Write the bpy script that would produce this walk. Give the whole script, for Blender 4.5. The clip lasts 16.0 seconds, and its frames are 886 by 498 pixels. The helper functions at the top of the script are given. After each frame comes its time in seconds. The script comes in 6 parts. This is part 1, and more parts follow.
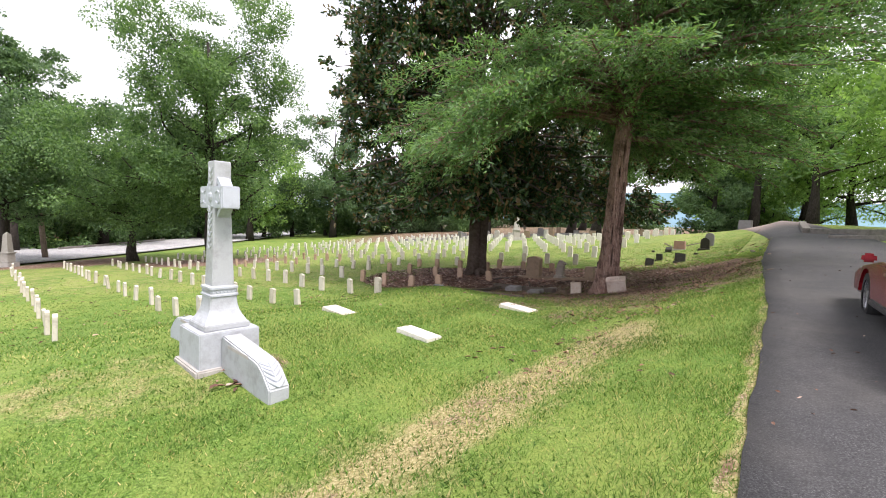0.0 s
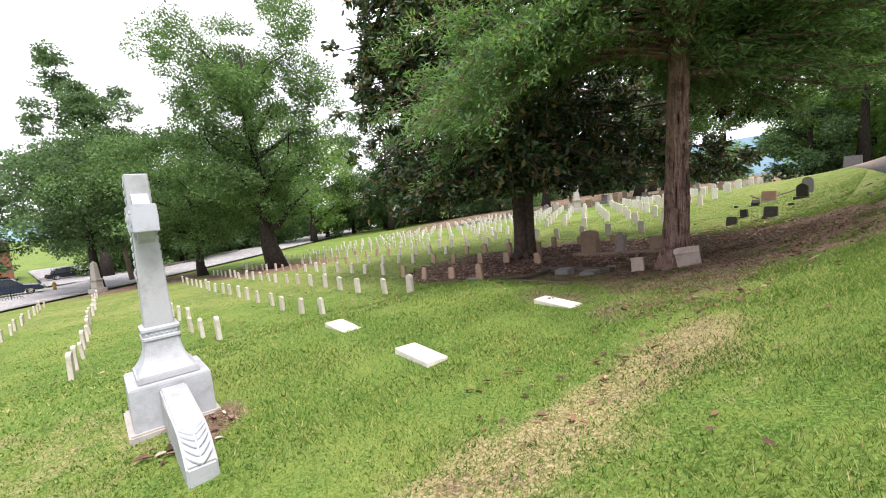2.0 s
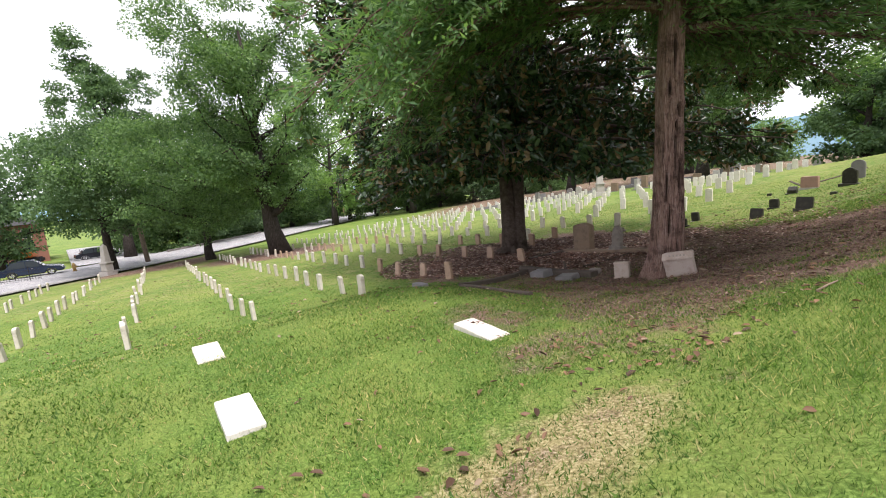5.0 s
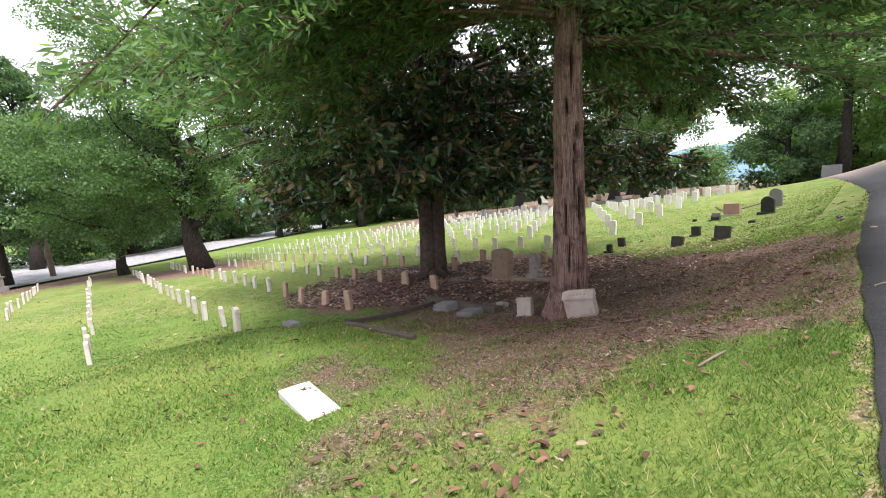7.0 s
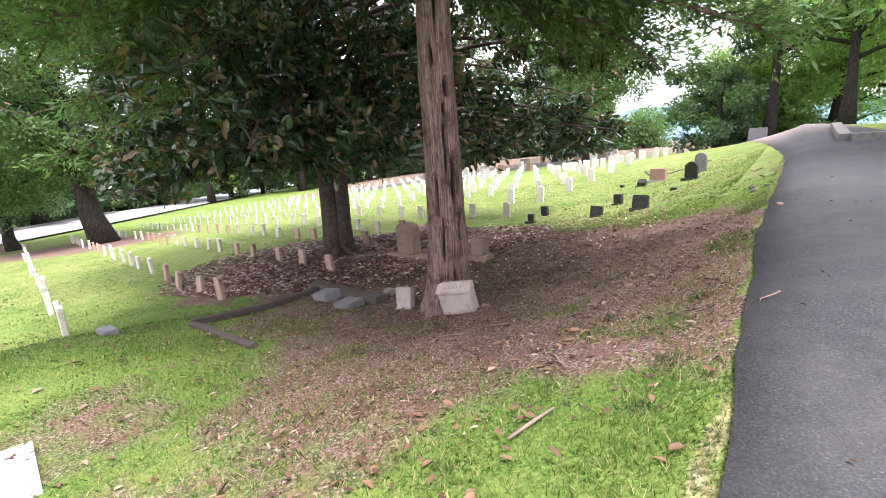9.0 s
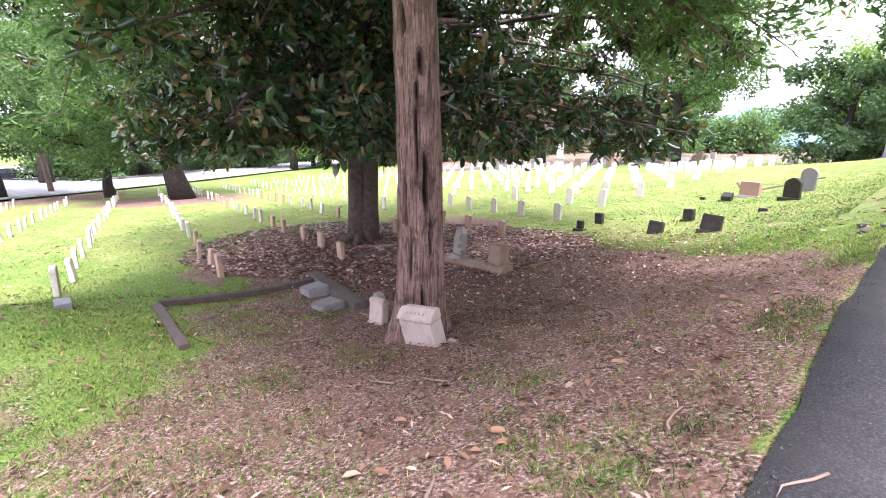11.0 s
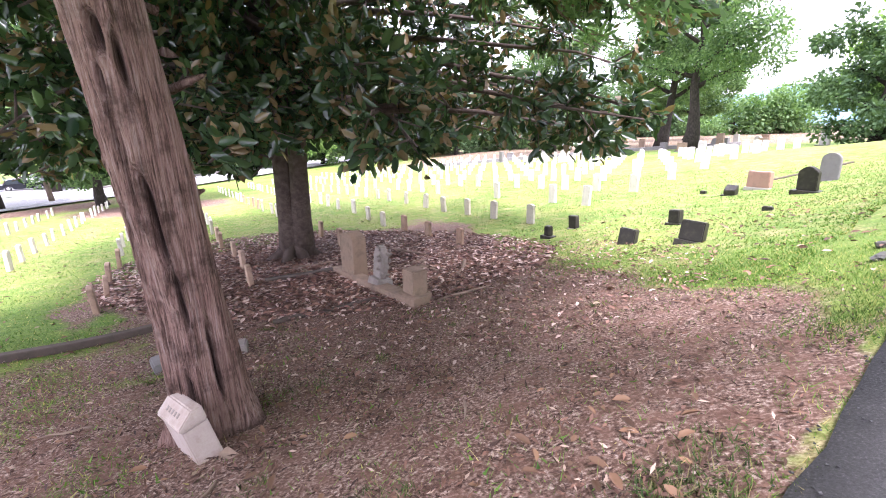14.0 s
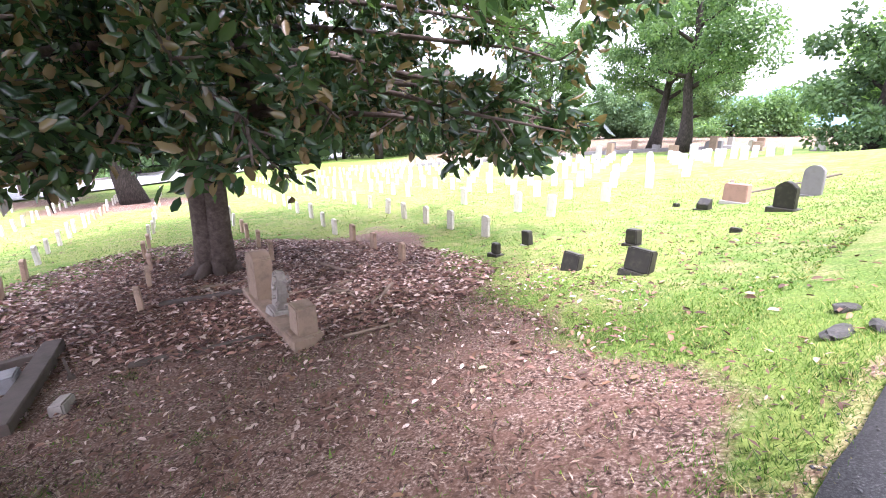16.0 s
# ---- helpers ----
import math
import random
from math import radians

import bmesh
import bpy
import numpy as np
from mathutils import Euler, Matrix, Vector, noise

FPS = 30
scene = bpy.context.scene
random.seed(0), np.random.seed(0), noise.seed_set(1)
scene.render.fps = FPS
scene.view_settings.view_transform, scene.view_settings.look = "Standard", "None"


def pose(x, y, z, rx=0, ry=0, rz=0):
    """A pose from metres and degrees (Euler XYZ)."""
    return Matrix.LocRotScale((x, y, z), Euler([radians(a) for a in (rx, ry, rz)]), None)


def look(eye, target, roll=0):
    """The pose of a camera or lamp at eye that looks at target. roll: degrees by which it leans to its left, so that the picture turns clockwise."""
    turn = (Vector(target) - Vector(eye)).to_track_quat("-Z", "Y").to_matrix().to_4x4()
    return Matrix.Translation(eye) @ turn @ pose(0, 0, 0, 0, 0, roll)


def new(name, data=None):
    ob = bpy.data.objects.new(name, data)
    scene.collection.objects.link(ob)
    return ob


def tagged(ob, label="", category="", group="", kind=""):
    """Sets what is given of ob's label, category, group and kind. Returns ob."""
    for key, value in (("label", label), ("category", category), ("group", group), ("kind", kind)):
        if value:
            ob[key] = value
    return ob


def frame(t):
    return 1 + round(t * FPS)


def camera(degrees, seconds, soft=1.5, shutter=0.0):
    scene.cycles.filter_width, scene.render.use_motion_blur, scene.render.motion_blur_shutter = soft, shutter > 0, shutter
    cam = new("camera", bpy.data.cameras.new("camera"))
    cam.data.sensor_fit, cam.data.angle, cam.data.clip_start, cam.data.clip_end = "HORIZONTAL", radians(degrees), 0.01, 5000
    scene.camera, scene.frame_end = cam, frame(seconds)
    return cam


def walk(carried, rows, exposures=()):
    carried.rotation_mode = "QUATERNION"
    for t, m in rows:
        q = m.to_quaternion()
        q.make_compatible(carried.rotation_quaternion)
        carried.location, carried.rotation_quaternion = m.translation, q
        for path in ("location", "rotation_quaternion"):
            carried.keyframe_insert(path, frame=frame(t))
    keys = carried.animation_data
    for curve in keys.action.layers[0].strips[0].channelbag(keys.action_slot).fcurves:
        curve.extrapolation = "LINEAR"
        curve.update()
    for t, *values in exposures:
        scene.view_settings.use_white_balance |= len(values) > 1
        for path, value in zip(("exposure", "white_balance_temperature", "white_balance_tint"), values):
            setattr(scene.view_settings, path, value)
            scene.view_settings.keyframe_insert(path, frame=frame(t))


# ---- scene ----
cam = camera(90.5, 16.0, 1.0)
PATH = [
    (0, (0.024, -0.067, 1.896), (0.029, 2.486, 1.708), 2.2),
    (0.5, (0.152, 0.448, 1.893), (0.205, 2.995, 1.641), -2.0),
    (1, (0.445, 0.918, 1.940), (0.444, 3.462, 1.667), -1.8),
    (1.5, (0.698, 1.266, 1.937), (0.408, 3.794, 1.652), -3.3),
    (2, (1.000, 1.664, 1.956), (0.622, 4.180, 1.674), -5.0),
    (2.5, (1.354, 1.974, 1.996), (0.868, 4.472, 1.720), -5.3),
    (3, (1.636, 2.392, 1.953), (1.071, 4.867, 1.618), -5.7),
    (3.5, (1.929, 2.824, 1.947), (1.348, 5.285, 1.548), -5.9),
    (3.7, (2.066, 2.971, 1.966), (1.463, 5.423, 1.544), -5.7),
    (5.8, (3.256, 4.543, 2.016), (2.703, 7.018, 1.669), -4.6),
    (6, (3.388, 4.714, 2.045), (2.831, 7.188, 1.695), -5.5),
    (6.5, (3.767, 5.076, 2.076), (3.246, 7.562, 1.748), -4.9),
    (7, (4.068, 5.532, 2.072), (3.744, 8.052, 1.760), -3.3),
    (7.5, (4.401, 5.955, 2.094), (4.274, 8.484, 1.714), -5.5),
    (8, (4.797, 6.300, 2.125), (4.740, 8.823, 1.687), -4.8),
    (8.5, (5.074, 6.730, 2.125), (5.029, 9.244, 1.644), -3.6),
    (9, (5.490, 7.110, 2.148), (5.414, 9.612, 1.603), -3.4),
    (9.5, (5.796, 7.447, 2.106), (5.564, 9.932, 1.536), -1.7),
    (9.7, (5.938, 7.625, 2.118), (5.665, 10.103, 1.535), -0.4),
    (11.8, (7.150, 9.128, 2.290), (6.577, 11.543, 1.664), -0.1),
    (12, (7.260, 9.277, 2.291), (6.698, 11.698, 1.674), -0.8),
    (12.5, (7.487, 9.737, 2.316), (6.952, 12.165, 1.705), -1.1),
    (13, (7.839, 10.115, 2.336), (7.251, 12.520, 1.683), -0.1),
    (13.5, (8.082, 10.514, 2.321), (7.462, 12.909, 1.660), -0.1),
    (14, (8.366, 10.948, 2.364), (7.739, 13.338, 1.695), -1.1),
    (14.5, (8.676, 11.338, 2.395), (8.020, 13.705, 1.669), -1.1),
    (15, (8.946, 11.837, 2.417), (8.320, 14.205, 1.670), 1.6),
    (15.5, (9.194, 12.197, 2.488), (8.570, 14.569, 1.755), 0.7),
    (16, (9.518, 12.575, 2.529), (8.895, 14.961, 1.841), -0.2),
]
walk(cam, [(t, look(eye, target, roll)) for t, eye, target, roll in PATH],
     [(0, 0.82, 6400, 21), (3.5, 0.62, 6400, 20), (6.5, 0.85, 6200, 21), (8, 1.25, 6100, 23), (9.5, 1.7, 5950, 29), (12, 2.0, 5850, 34), (14, 2.18, 5850, 33), (16, 2.32, 5750, 33)])

# ---- light ----
world = bpy.data.worlds.new("sky")
scene.world = world
world.use_nodes = True
wn, wl = world.node_tree.nodes, world.node_tree.links
SUN_EL, SUN_AZ = 64.0, 138.0
sky = wn.new("ShaderNodeTexSky")
sky.sky_type, sky.sun_disc = "NISHITA", False
sky.sun_elevation, sky.sun_rotation = radians(SUN_EL), radians(SUN_AZ)
sky.air_density, sky.dust_density = 1.0, 2.0
co, mp, cl, rp, mx = (wn.new("ShaderNodeTexCoord"), wn.new("ShaderNodeMapping"), wn.new("ShaderNodeTexNoise"),
                      wn.new("ShaderNodeValToRGB"), wn.new("ShaderNodeMixRGB"))
mp.inputs["Scale"].default_value = (1.0, 1.0, 2.6)
cl.inputs["Scale"].default_value, cl.inputs["Detail"].default_value = 1.9, 6.0
rp.color_ramp.elements[0].position, rp.color_ramp.elements[1].position = 0.3, 0.46
mx.inputs["Color2"].default_value = (10.5, 10.8, 11.0, 1)
wl.new(co.outputs["Generated"], mp.inputs["Vector"])
wl.new(mp.outputs["Vector"], cl.inputs["Vector"])
wl.new(cl.outputs["Fac"], rp.inputs["Fac"])
wl.new(rp.outputs["Color"], mx.inputs["Fac"])
wl.new(sky.outputs["Color"], mx.inputs["Color1"])
wl.new(mx.outputs["Color"], wn["Background"].inputs["Color"])
wn["Background"].inputs["Strength"].default_value = 0.1

sun_data = bpy.data.lights.new("sun", "SUN")
sun_data.energy, sun_data.angle, sun_data.color = 3.4, radians(22), (1.0, 0.96, 0.88)
sun = new("sun", sun_data)
az = radians(SUN_AZ)
sun_dir = Vector((math.sin(az) * math.cos(radians(SUN_EL)), math.cos(az) * math.cos(radians(SUN_EL)), math.sin(radians(SUN_EL))))
sun.matrix_world = look(sun_dir * 60, (0, 0, 0))


# ---- materials ----
def material(name, rough=0.8, spec=0.3):
    m = bpy.data.materials.new(name)
    m.use_nodes = True
    b = m.node_tree.nodes["Principled BSDF"]
    b.inputs["Roughness"].default_value = rough
    b.inputs["Specular IOR Level"].default_value = spec
    return m, m.node_tree.nodes, m.node_tree.links, b


def noise_node(n, l, scale, detail=4.0, vector=None, rough=0.55):
    t = n.new("ShaderNodeTexNoise")
    t.inputs["Scale"].default_value, t.inputs["Detail"].default_value = scale, detail
    t.inputs["Roughness"].default_value = rough
    if vector is not None:
        l.new(vector, t.inputs["Vector"])
    return t.outputs["Fac"]


def ramp(n, l, fac, stops):
    r = n.new("ShaderNodeValToRGB")
    e = r.color_ramp.elements
    while len(e) < len(stops):
        e.new(0.5)
    for i, (p, c) in enumerate(stops):
        e[i].position = p
        e[i].color = (*c, 1) if len(c) == 3 else c
    l.new(fac, r.inputs["Fac"])
    return r.outputs["Color"]


def mix(n, l, fac, a, b, mode="MIX"):
    x = n.new("ShaderNodeMixRGB")
    x.blend_type = mode
    for key, v in (("Fac", fac), ("Color1", a), ("Color2", b)):
        if isinstance(v, (int, float)):
            x.inputs[key].default_value = v
        elif isinstance(v, tuple):
            x.inputs[key].default_value = (*v, 1)
        else:
            l.new(v, x.inputs[key])
    return x.outputs["Color"]


def bump(n, l, b, fac, strength=0.4, dist=0.02):
    k = n.new("ShaderNodeBump")
    k.inputs["Strength"].default_value, k.inputs["Distance"].default_value = strength, dist
    l.new(fac, k.inputs["Height"])
    l.new(k.outputs["Normal"], b.inputs["Normal"])


def stone_mat(name, c1, c2, stain, rough=0.75, grain=60.0, stain_amount=0.5, relief=0.35):
    m, n, l, b = material(name, rough)
    tc = n.new("ShaderNodeTexCoord").outputs["Object"]
    info = n.new("ShaderNodeObjectInfo").outputs["Random"]
    base = mix(n, l, noise_node(n, l, 7.0, 6, tc), c1, c2)
    base = mix(n, l, mix(n, l, 1.0, noise_node(n, l, grain, 2, tc), (0.6, 0.6, 0.6), "MULTIPLY"), base, tuple(v * 0.8 for v in c2))
    st = ramp(n, l, noise_node(n, l, 4.5, 8, tc, 0.7), [(0.47, (0, 0, 0)), (0.68, (stain_amount,) * 3)])
    base = mix(n, l, st, base, stain)
    base = mix(n, l, info, base, mix(n, l, 1.0, base, (0.86, 0.84, 0.78), "MULTIPLY"))
    l.new(base, b.inputs["Base Color"])
    bump(n, l, b, noise_node(n, l, 45.0, 5, tc), relief, 0.004)
    return m


M_MARBLE = stone_mat("white_marble", (0.78, 0.75, 0.69), (0.68, 0.65, 0.59), (0.38, 0.35, 0.29), stain_amount=0.55)
M_HEAD = stone_mat("weathered_marble", (0.66, 0.62, 0.55), (0.54, 0.5, 0.43), (0.27, 0.24, 0.19), stain_amount=0.65)
M_MONUMENT = stone_mat("monument_marble", (0.5, 0.53, 0.58), (0.41, 0.44, 0.49), (0.25, 0.255, 0.26), 0.6, stain_amount=0.6)
M_BROWN = stone_mat("stained_marble", (0.5, 0.36, 0.26), (0.38, 0.26, 0.19), (0.14, 0.1, 0.08), stain_amount=0.7)
M_BEIGE = stone_mat("beige_stone", (0.36, 0.265, 0.195), (0.26, 0.185, 0.135), (0.1, 0.08, 0.065), stain_amount=0.6)
M_DARK = stone_mat("dark_granite", (0.042, 0.039, 0.034), (0.024, 0.023, 0.021), (0.12, 0.11, 0.08), 0.5, 140.0, 0.5)
M_GREY = stone_mat("grey_granite", (0.27, 0.26, 0.265), (0.19, 0.185, 0.19), (0.14, 0.13, 0.12), 0.7, 120.0, 0.6)
M_ROSE = stone_mat("rose_granite", (0.42, 0.26, 0.2), (0.33, 0.2, 0.16), (0.16, 0.12, 0.1), 0.5, 130.0)
M_KERB = stone_mat("kerb_concrete", (0.13, 0.102, 0.083), (0.085, 0.067, 0.056), (0.055, 0.05, 0.036), 0.9, 90.0, 0.7)
M_PINK = stone_mat("pink_marble", (0.5, 0.44, 0.395), (0.4, 0.32, 0.275), (0.24, 0.165, 0.13), 0.75, stain_amount=0.75)
M_WEATHER = stone_mat("weathered_stone", (0.36, 0.32, 0.29), (0.27, 0.235, 0.21), (0.13, 0.11, 0.095), 0.85, 80.0, 0.6)
M_LIMESTONE = stone_mat("pale_limestone", (0.5, 0.48, 0.45), (0.4, 0.38, 0.36), (0.25, 0.24, 0.22), 0.8)


def ground_mat():
    m, n, l, b = material("lawn", 0.9, 0.15)
    geo = n.new("ShaderNodeNewGeometry").outputs["Position"]
    at = n.new("ShaderNodeAttribute")
    at.attribute_name = "cover"
    sep = n.new("ShaderNodeSeparateColor")
    l.new(at.outputs["Color"], sep.inputs["Color"])
    fine, mid, big = noise_node(n, l, 34.0, 6, geo, 0.7), noise_node(n, l, 4.0, 5, geo, 0.6), noise_node(n, l, 0.35, 4, geo)
    green = ramp(n, l, fine, [(0.36, (0.024, 0.058, 0.009)), (0.5, (0.085, 0.158, 0.026)), (0.64, (0.18, 0.275, 0.066))])
    green = mix(n, l, ramp(n, l, mid, [(0.4, (0, 0, 0)), (0.7, (0.5, 0.5, 0.5))]), green, (0.19, 0.24, 0.05))
    green = mix(n, l, ramp(n, l, big, [(0.42, (0, 0, 0)), (0.62, (0.45, 0.45, 0.45))]), green, (0.24, 0.27, 0.07))
    straw = ramp(n, l, fine, [(0.36, (0.12, 0.105, 0.04)), (0.5, (0.26, 0.225, 0.1)), (0.64, (0.43, 0.375, 0.21))])
    dirt = ramp(n, l, fine, [(0.36, (0.024, 0.013, 0.009)), (0.46, (0.112, 0.068, 0.05)), (0.55, (0.225, 0.152, 0.118)), (0.64, (0.44, 0.36, 0.3))])
    dirt = mix(n, l, ramp(n, l, mid, [(0.45, (0, 0, 0)), (0.62, (0.7, 0.7, 0.7))]), dirt, (0.15, 0.084, 0.058))

    def edge(chan, width=0.55):
        add = n.new("ShaderNodeMath")
        add.operation = "MULTIPLY_ADD"
        l.new(noise_node(n, l, 2.2, 7, geo, 0.72), add.inputs[0])
        add.inputs[1].default_value = width * 1.6
        l.new(sep.outputs[chan], add.inputs[2])
        return ramp(n, l, add.outputs[0], [(0.5 + width * 0.5, (0, 0, 0)), (0.78 + width * 0.62, (1, 1, 1))])

    col = mix(n, l, edge("Green"), green, straw)
    col = mix(n, l, edge("Red"), col, dirt)
    l.new(col, b.inputs["Base Color"])
    bump(n, l, b, fine, 0.6, 0.03)
    return m


def asphalt_mat(name="asphalt", base=0.075, far_pale=None):
    m, n, l, b = material(name, 0.85, 0.3)
    geo = n.new("ShaderNodeNewGeometry").outputs["Position"]
    c = ramp(n, l, noise_node(n, l, 75.0, 5, geo, 0.8), [(0.36, (base * 0.35,) * 3), (0.52, (base, base, base * 1.04)), (0.63, (base * 2.0,) * 3), (0.68, (base * 4.5, base * 4.3, base * 4.0))])
    c = mix(n, l, ramp(n, l, noise_node(n, l, 0.9, 6, geo), [(0.42, (0, 0, 0)), (0.66, (0.5, 0.5, 0.5))]), c, (base * 1.7, base * 1.62, base * 1.5))
    c = mix(n, l, ramp(n, l, noise_node(n, l, 5.5, 7, geo, 0.7), [(0.44, (0, 0, 0)), (0.7, (0.45, 0.45, 0.45))]), c, (base * 0.5, base * 0.5, base * 0.52))
    # paler far end: the apron's tan dust plus its sunlit brightness as colour
    if far_pale:
        sep, span = n.new("ShaderNodeSeparateXYZ"), n.new("ShaderNodeMapRange")
        l.new(geo, sep.inputs[0])
        l.new(sep.outputs["Y"], span.inputs["Value"])
        span.inputs["From Min"].default_value, span.inputs["From Max"].default_value = far_pale
        c = mix(n, l, mix(n, l, 1.0, span.outputs[0], (0.75, 0.75, 0.75), "MULTIPLY"), c, (0.34, 0.27, 0.23))
    l.new(c, b.inputs["Base Color"])
    bump(n, l, b, noise_node(n, l, 110.0, 3, geo), 0.5, 0.008)
    return m


def bark_mat(name, c1, c2, c3, sx=9.0, sz=0.9, relief=1.0):
    m, n, l, b = material(name, 0.9, 0.15)
    tc = n.new("ShaderNodeTexCoord").outputs["Object"]
    mp = n.new("ShaderNodeMapping")
    mp.inputs["Scale"].default_value = (sx, sx, sz)
    l.new(tc, mp.inputs["Vector"])
    f = noise_node(n, l, 2.2, 8, mp.outputs["Vector"], 0.65)
    c = ramp(n, l, f, [(0.34, c1), (0.5, c2), (0.68, c3)])
    c = mix(n, l, ramp(n, l, noise_node(n, l, 1.1, 4, tc), [(0.4, (0, 0, 0)), (0.7, (0.5, 0.5, 0.5))]), c, c2)
    c = mix(n, l, ramp(n, l, noise_node(n, l, 3.4, 6, tc, 0.7), [(0.5, (0, 0, 0)), (0.66, (0.75, 0.75, 0.75))]), c, tuple(v * 1.3 for v in c1))
    # shade inside the bark's hollows, painted in through a mesh attribute
    hollow_shade = n.new("ShaderNodeAttribute")
    hollow_shade.attribute_name = "hollow_shade"
    c = mix(n, l, hollow_shade.outputs["Fac"], c, tuple(v * 0.5 for v in c1))
    l.new(c, b.inputs["Base Color"])
    bump(n, l, b, f, relief, 0.05)
    return m


def leaf_mat(name, dark, lit, other=None, share=0.0, gloss=0.35, spec=0.4, through_light=0.35):
    m, n, l, b = material(name, gloss, spec)
    geo = n.new("ShaderNodeNewGeometry")
    c = ramp(n, l, geo.outputs["Random Per Island"], [(0.0, dark), (1.0 - share - 0.01, lit), (1.0 - share, other or lit), (1.0, other or lit)])
    c = mix(n, l, ramp(n, l, noise_node(n, l, 0.5, 3, geo.outputs["Position"]), [(0.4, (0, 0, 0)), (0.65, (0.45, 0.45, 0.45))]), c, tuple(v * 0.55 for v in dark))
    l.new(c, b.inputs["Base Color"])
    tr, ad = n.new("ShaderNodeBsdfTranslucent"), n.new("ShaderNodeMixShader")
    l.new(mix(n, l, 1.0, c, (1.2, 1.35, 0.6), "MULTIPLY"), tr.inputs["Color"])
    ad.inputs["Fac"].default_value = through_light
    l.new(b.outputs["BSDF"], ad.inputs[1])
    l.new(tr.outputs["BSDF"], ad.inputs[2])
    l.new(ad.outputs["Shader"], n["Material Output"].inputs["Surface"])
    return m


def plain_mat(name, colour, rough=0.5, metal=0.0, vary=0.15, scale=6.0):
    m, n, l, b = material(name, rough, 0.4)
    tc = n.new("ShaderNodeTexCoord").outputs["Object"]
    c = mix(n, l, noise_node(n, l, scale, 5, tc), tuple(v * (1 - vary) for v in colour), tuple(min(1, v * (1 + vary)) for v in colour))
    l.new(c, b.inputs["Base Color"])
    b.inputs["Metallic"].default_value = metal
    return m


M_GROUND = ground_mat()
M_TUFT = leaf_mat("tuft_blade", (0.02, 0.04, 0.012), (0.1, 0.15, 0.045), (0.26, 0.22, 0.12), 0.25, 0.6, 0.2, 0.35)
M_ROAD = asphalt_mat("asphalt", 0.047, (26.0, 33.0))
M_STREET = asphalt_mat("street_asphalt", 0.3)
M_CEDAR_BARK = bark_mat("cedar_bark", (0.03, 0.018, 0.014), (0.23, 0.142, 0.114), (0.35, 0.272, 0.238), 24.0, 0.55, 0.9)
M_BARK = bark_mat("dark_bark", (0.016, 0.014, 0.012), (0.04, 0.033, 0.028), (0.075, 0.065, 0.056), 7.0, 1.6)
M_MAG_BARK = bark_mat("magnolia_bark", (0.045, 0.032, 0.026), (0.085, 0.064, 0.053), (0.14, 0.112, 0.095), 3.0, 3.0, 0.4)
M_CEDAR_LEAF = leaf_mat("cedar_foliage", (0.075, 0.155, 0.065), (0.24, 0.37, 0.16), (0.14, 0.1, 0.05), 0.03, 0.55, 0.3, 0.5)
M_MAG_LEAF = leaf_mat("magnolia_leaf", (0.02, 0.046, 0.022), (0.07, 0.125, 0.045), (0.2, 0.14, 0.07), 0.2, 0.24, 0.6, 0.24)
M_OAK_LEAF = leaf_mat("oak_leaf", (0.055, 0.12, 0.045), (0.2, 0.31, 0.12), None, 0.0, 0.55, 0.3, 0.4)
# lightened and blued, so that distance haze sits in the leaf colour
M_FAR_LEAF = leaf_mat("far_leaf", (0.06, 0.115, 0.055), (0.17, 0.26, 0.13), None, 0.0, 0.7, 0.2, 0.35)
M_LIGHT_LEAF = leaf_mat("light_leaf", (0.15, 0.26, 0.085), (0.32, 0.46, 0.17), None, 0.0, 0.6, 0.3, 0.55)
M_LITTER = leaf_mat("dry_leaf", (0.075, 0.03, 0.022), (0.37, 0.21, 0.155), (0.62, 0.48, 0.41), 0.2, 0.5, 0.35, 0.05)
M_LAWN_LEAF = leaf_mat("brown_leaf", (0.06, 0.034, 0.022), (0.28, 0.16, 0.09), (0.38, 0.29, 0.2), 0.1, 0.6, 0.3, 0.05)
M_CRUMB = leaf_mat("leaf_crumb", (0.03, 0.016, 0.011), (0.2, 0.108, 0.074), (0.42, 0.31, 0.24), 0.08, 0.7, 0.3, 0.05)
M_GRASS = leaf_mat("grass_blade", (0.04, 0.098, 0.015), (0.18, 0.29, 0.058), (0.44, 0.38, 0.17), 0.12, 0.6, 0.2, 0.35)
M_WOOD = bark_mat("weathered_wood", (0.1, 0.075, 0.055), (0.2, 0.155, 0.115), (0.3, 0.25, 0.2), 10.0, 0.5, 0.4)
M_CONCRETE = plain_mat("pale_concrete", (0.5, 0.47, 0.43), 0.9, 0.0, 0.25, 3.0)
M_IRON = plain_mat("black_iron", (0.02, 0.02, 0.022), 0.5, 0.6)
M_RED = plain_mat("red_paint", (0.2, 0.012, 0.018), 0.22, 0.3, 0.06)
M_BLACK = plain_mat("dark_paint", (0.015, 0.017, 0.024), 0.25, 0.2, 0.1)
M_BLUE = plain_mat("blue_paint", (0.02, 0.032, 0.06), 0.25, 0.2, 0.1)
M_RUBBER = plain_mat("rubber", (0.025, 0.025, 0.026), 0.85)
M_CHROME = plain_mat("alloy", (0.65, 0.65, 0.67), 0.25, 1.0)
M_GLASS = plain_mat("car_glass", (0.03, 0.04, 0.045), 0.06, 0.0)
M_ORANGE = plain_mat("orange_paint", (0.55, 0.13, 0.02), 0.45)
M_HYDRANT = plain_mat("faded_yellow_paint", (0.3, 0.19, 0.06), 0.6)
M_BRICK = plain_mat("brick_wall", (0.26, 0.12, 0.09), 0.9, 0.0, 0.35, 20.0)
